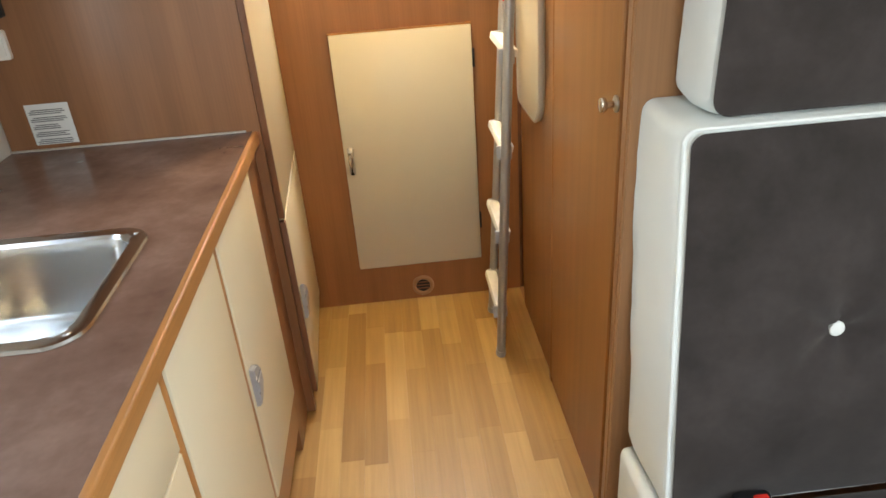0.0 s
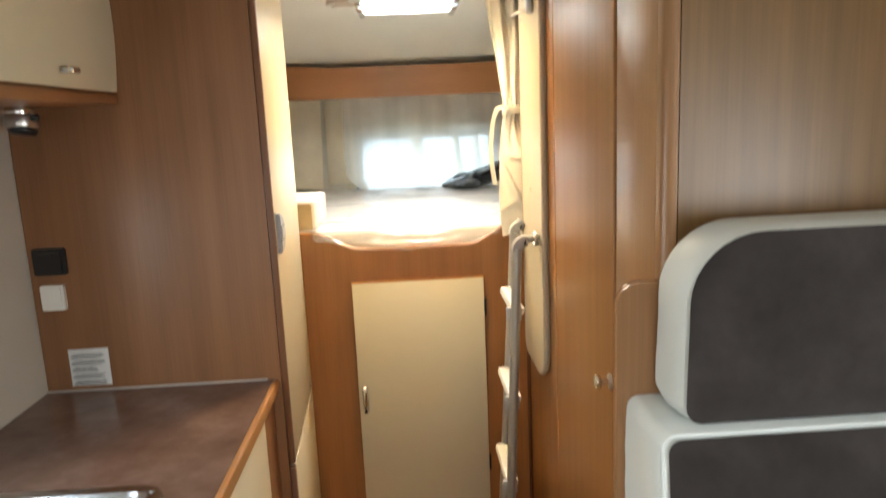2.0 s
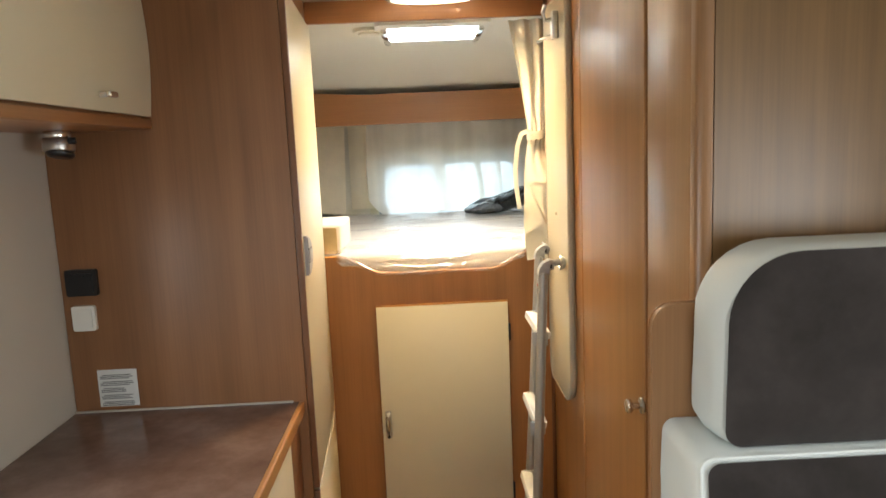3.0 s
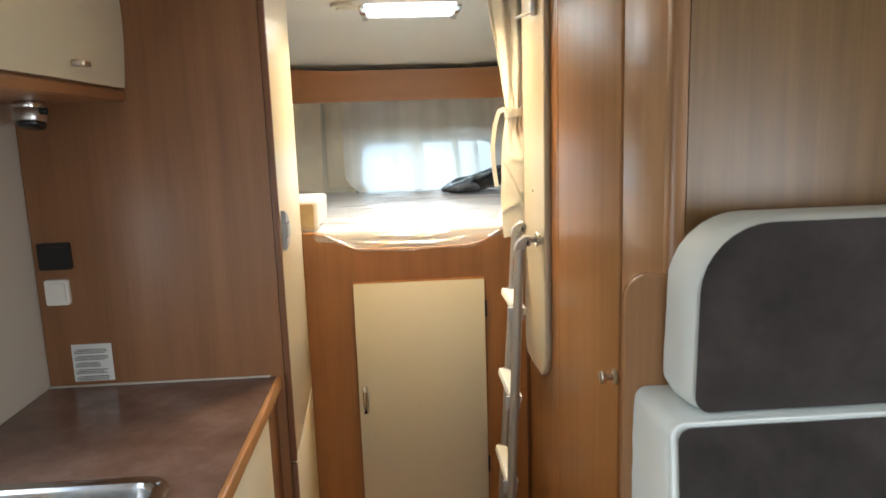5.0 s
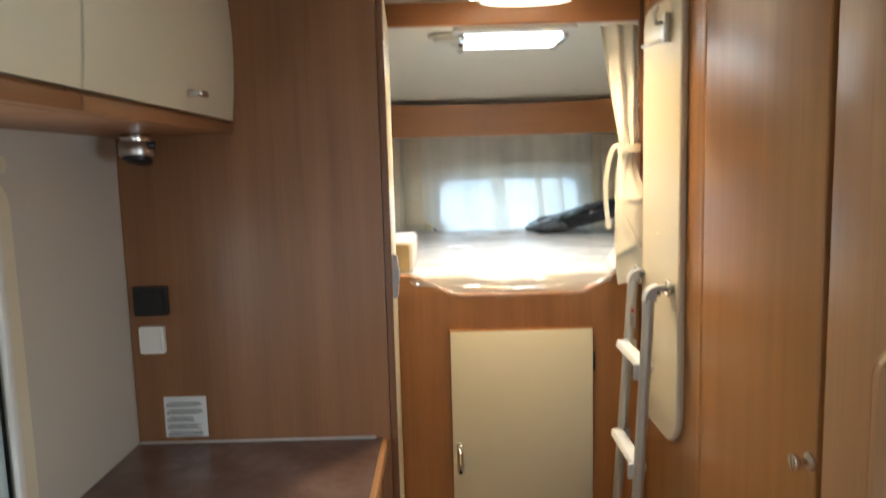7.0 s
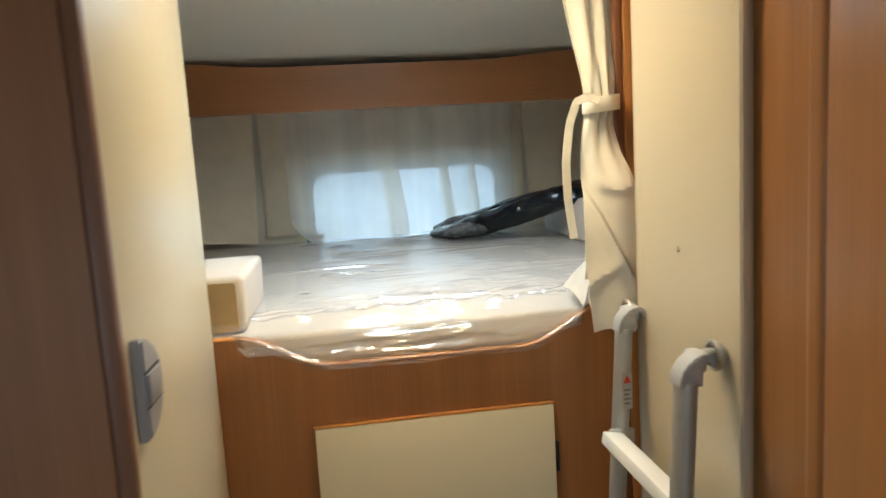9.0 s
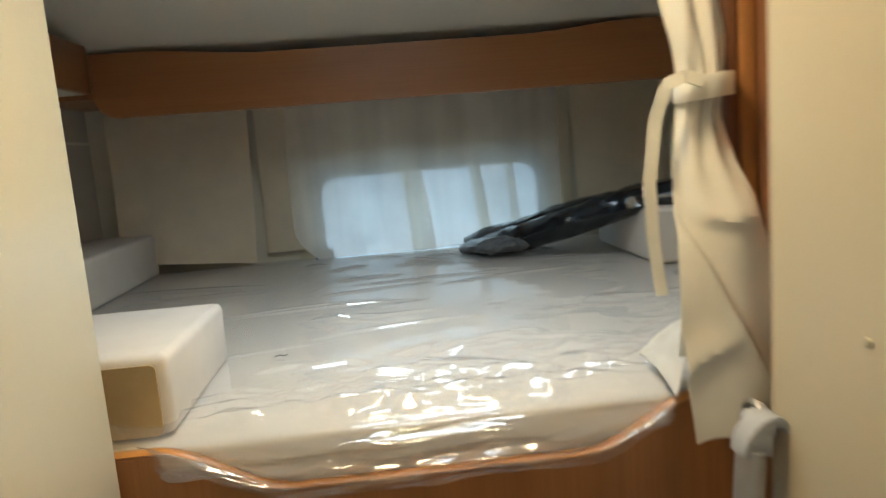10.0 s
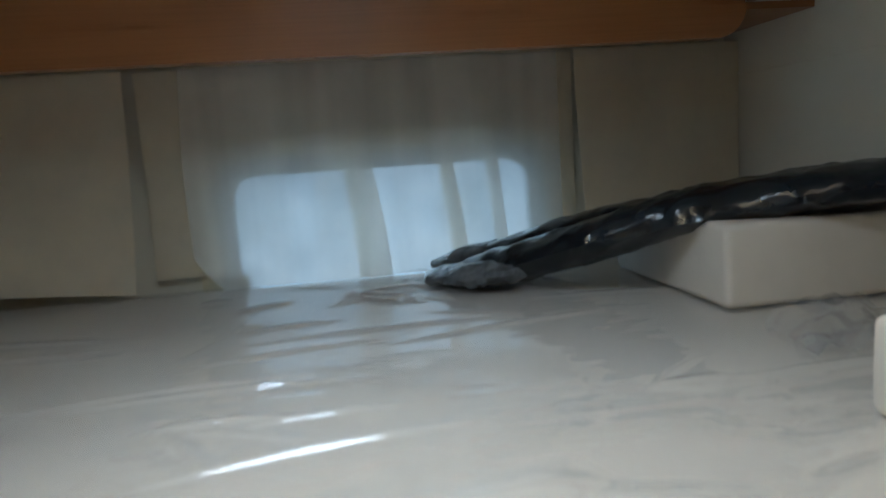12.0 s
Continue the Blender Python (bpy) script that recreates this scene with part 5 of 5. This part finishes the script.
def head_lean(z):
    return 1.276 - 0.04 * (z - 1.13)


seat = thing("seat_bench", (1.28, 1.3, 0.0), "dark velour bench seat with pale leatherette sides", "seat")
X0, X1 = 0.938, 1.60


def cushion_bm(x0, x1, z0, z1, y_off, depth, r, corner=0.03, y_max=1.5, tilt=lean):
    """A padded block: rounded outline seen from the front, leaning back."""
    rings = []
    prof = [(0.0, r), (r * 0.3, r * 0.3), (r, 0.0), (depth * 0.3, -0.001), (depth * 0.5, -0.002), (depth * 0.75, -0.001), (depth - r, 0.0), (depth - r * 0.3, r * 0.3), (depth, r)]
    for d, inset in prof:
        raw = round_rect(x0, x1, z0, z1, corner, 8)
        ol = []
        for (ax, az), (bx, bz) in zip(raw, raw[1:] + raw[:1]):
            m = max(1, round(math.hypot(bx - ax, bz - az) / 0.02))
            ol += [(ax + (bx - ax) * k / m, az + (bz - az) * k / m) for k in range(m)]
        cx, cz, kx, kz = (x0 + x1) / 2, (z0 + z1) / 2, 1 - 2 * inset / (x1 - x0), 1 - 2 * inset / (z1 - z0)
        ring = []
        for x, z in ol:
            px, pz = cx + (x - cx) * kx, cz + (z - cz) * kz
            rumple = 0.004 * noise.noise((d * 14, pz * 11, 5.0)) + 0.0018 * noise.noise((d * 40, pz * 34, 2.0))
            ring.append((px + rumple, min(tilt(pz) + y_off + d, y_max + 0.3 * inset) + 0.5 * rumple, pz + 0.5 * rumple))
        rings.append(ring)
    return loft_bm(rings)


def padded_front(x0, x1, z0, z1, y_off, corner, puff, button=None, tilt=lean):
    """The dark front cloth, softly domed and drawn in at its button."""
    raw = round_rect(x0, x1, z0, z1, corner, 8)
    ol = []
    for (ax, az), (bx, bz) in zip(raw, raw[1:] + raw[:1]):
        m = max(1, int(math.hypot(bx - ax, bz - az) / 0.014))
        ol += [(ax + (bx - ax) * k / m, az + (bz - az) * k / m) for k in range(m)]
    cx, cz = (x0 + x1) / 2, (z0 + z1) / 2
    n = 40
    rings = []
    for k in range(n + 1):
        t = 1 - k / n * 0.999
        ring = []
        for x, z in ol:
            px, pz = cx + (x - cx) * t, cz + (z - cz) * t
            d = -puff * (1 - t ** 4) + 0.002 * noise.noise((px * 9, pz * 9, 3))
            if button:
                q = math.hypot(px - button[0], (pz - button[1]))
                d += 0.021 * math.exp(-(q / 0.055) ** 1.1) + 0.0022 * math.exp(-(q / 0.11) ** 2) * math.sin(5 * math.atan2(pz - button[1], px - button[0]) + 0.7)
            ring.append((px, tilt(pz) + y_off + d, pz))
        rings.append(ring)
    bm = loft_bm(rings, cap=False)
    return bm


part("base", box_bm(1.0, X1, 0.72, 1.396, 0.0, 0.37, 0.006), WOOD, seat, "wooden seat box")
BTN = (1.172, 0.832)
bc = part("back_cushion", cushion_bm(X0, X1, 0.545, 1.128, 0.0, 0.166, 0.012, 0.02, 1.397), LEATHER, seat, "pale leatherette back cushion side")
part("back_cover", padded_front(X0 + 0.014, X1 - 0.008, 0.553, 1.120, -0.004, 0.018, 0.019, BTN), VELOUR, bc, "dark brown velour cover")
part("button", cyl_bm((BTN[0], lean(BTN[1]) - 0.0045, BTN[1]), (0, -1, 0.1), 0.0115, 0.008, 20, 0.003), LEATHER, bc, "pale covered button")
part("piping", tube_bm([(x, lean(z) + 0.001, z) for x, z in (lambda o: o + o[:1])(round_rect(X0 + 0.006, X1 - 0.006, 0.551, 1.124, 0.019, 8))], 0.003, 8), LEATHER, bc)
hr = part("head_cushion", cushion_bm(0.976, X1, 1.130, 1.399, 0.005, 0.116, 0.016, (0.018, 0.105, 0.03, 0.03), tilt=head_lean), LEATHER, seat, "pale leatherette headrest cushion side")
part("head_cover", padded_front(0.981, X1 - 0.006, 1.133, 1.396, 0.0, (0.012, 0.092, 0.025, 0.02), 0.012, tilt=head_lean), VELOUR, hr, "dark brown velour headrest cover")
sc = part("seat_cushion", box_bm(X0 - 0.004, X1, 0.70, 1.20, 0.39, 0.535, 0.03, 4), LEATHER, seat, "pale leatherette seat cushion side")
part("seat_cover", box_bm(X0 + 0.03, X1 - 0.02, 0.705, 1.195, 0.5, 0.549, 0.02, 3), VELOUR, sc, "dark velour seat cover")
part("side_cap", box_bm(0.925, 0.965, 1.205, 1.36, 0.36, 0.53, 0.016, 3), LEATHER, seat, "pale rounded side cap")
buckle = thing("seat_belt_buckle", (1.062, 1.165, 0.548), "black seat belt buckle with red button on the seat", "buckle")
part("housing", box_bm(1.034, 1.09, 1.148, 1.182, 0.545, 0.587, 0.007), BLACK_PLASTIC, buckle)
part("release_button", box_bm(1.060, 1.082, 1.1455, 1.168, 0.578, 0.592, 0.003), RED, buckle, "red release button")
back = thing("seat_back_panel", (1.3, 1.405, 0.0), "rounded pale oak board behind the seat cushions", "panel")
part("board", prism_bm(round_rect(0.924, XR - 0.002, 0.0, 1.303, (0.0, 0.035, 0.0, 0.0)), "y", 1.3985, 1.4095), WOOD_POST, back)
part("edge_band", prism_bm(round_rect(0.9225, XR - 0.001, 0.0, 1.3045, (0.0, 0.037, 0.0, 0.0)), "y", 1.4097, 1.4112), WOOD_POST, back, "thin rear edging")


# ---- floor strips ----
rng = random.Random(11)
W = 0.0665
shapes = []
for length in (0.22, 0.30, 0.38, 0.46):
    me = bpy.data.meshes.new("plank")
    bm = box_bm(-W / 2 + 0.0001, W / 2 - 0.0001, 0.0001, length - 0.0001, -0.0055, 0.0, 0.0002, 1)
    bm.to_mesh(me)
    bm.free()
    me.materials.append(PLANK)
    shapes.append((length, me))
for row in range(13):
    x = 0.183 + W * row
    y = 0.30 - rng.random() * 0.2
    while y < 2.76:
        length, me = rng.choice(shapes)
        if y + length > 3.2:
            break
        ob = new("plank", me)
        ob.location = (x, y, 0.0)
        ob.parent = floor
        y += length
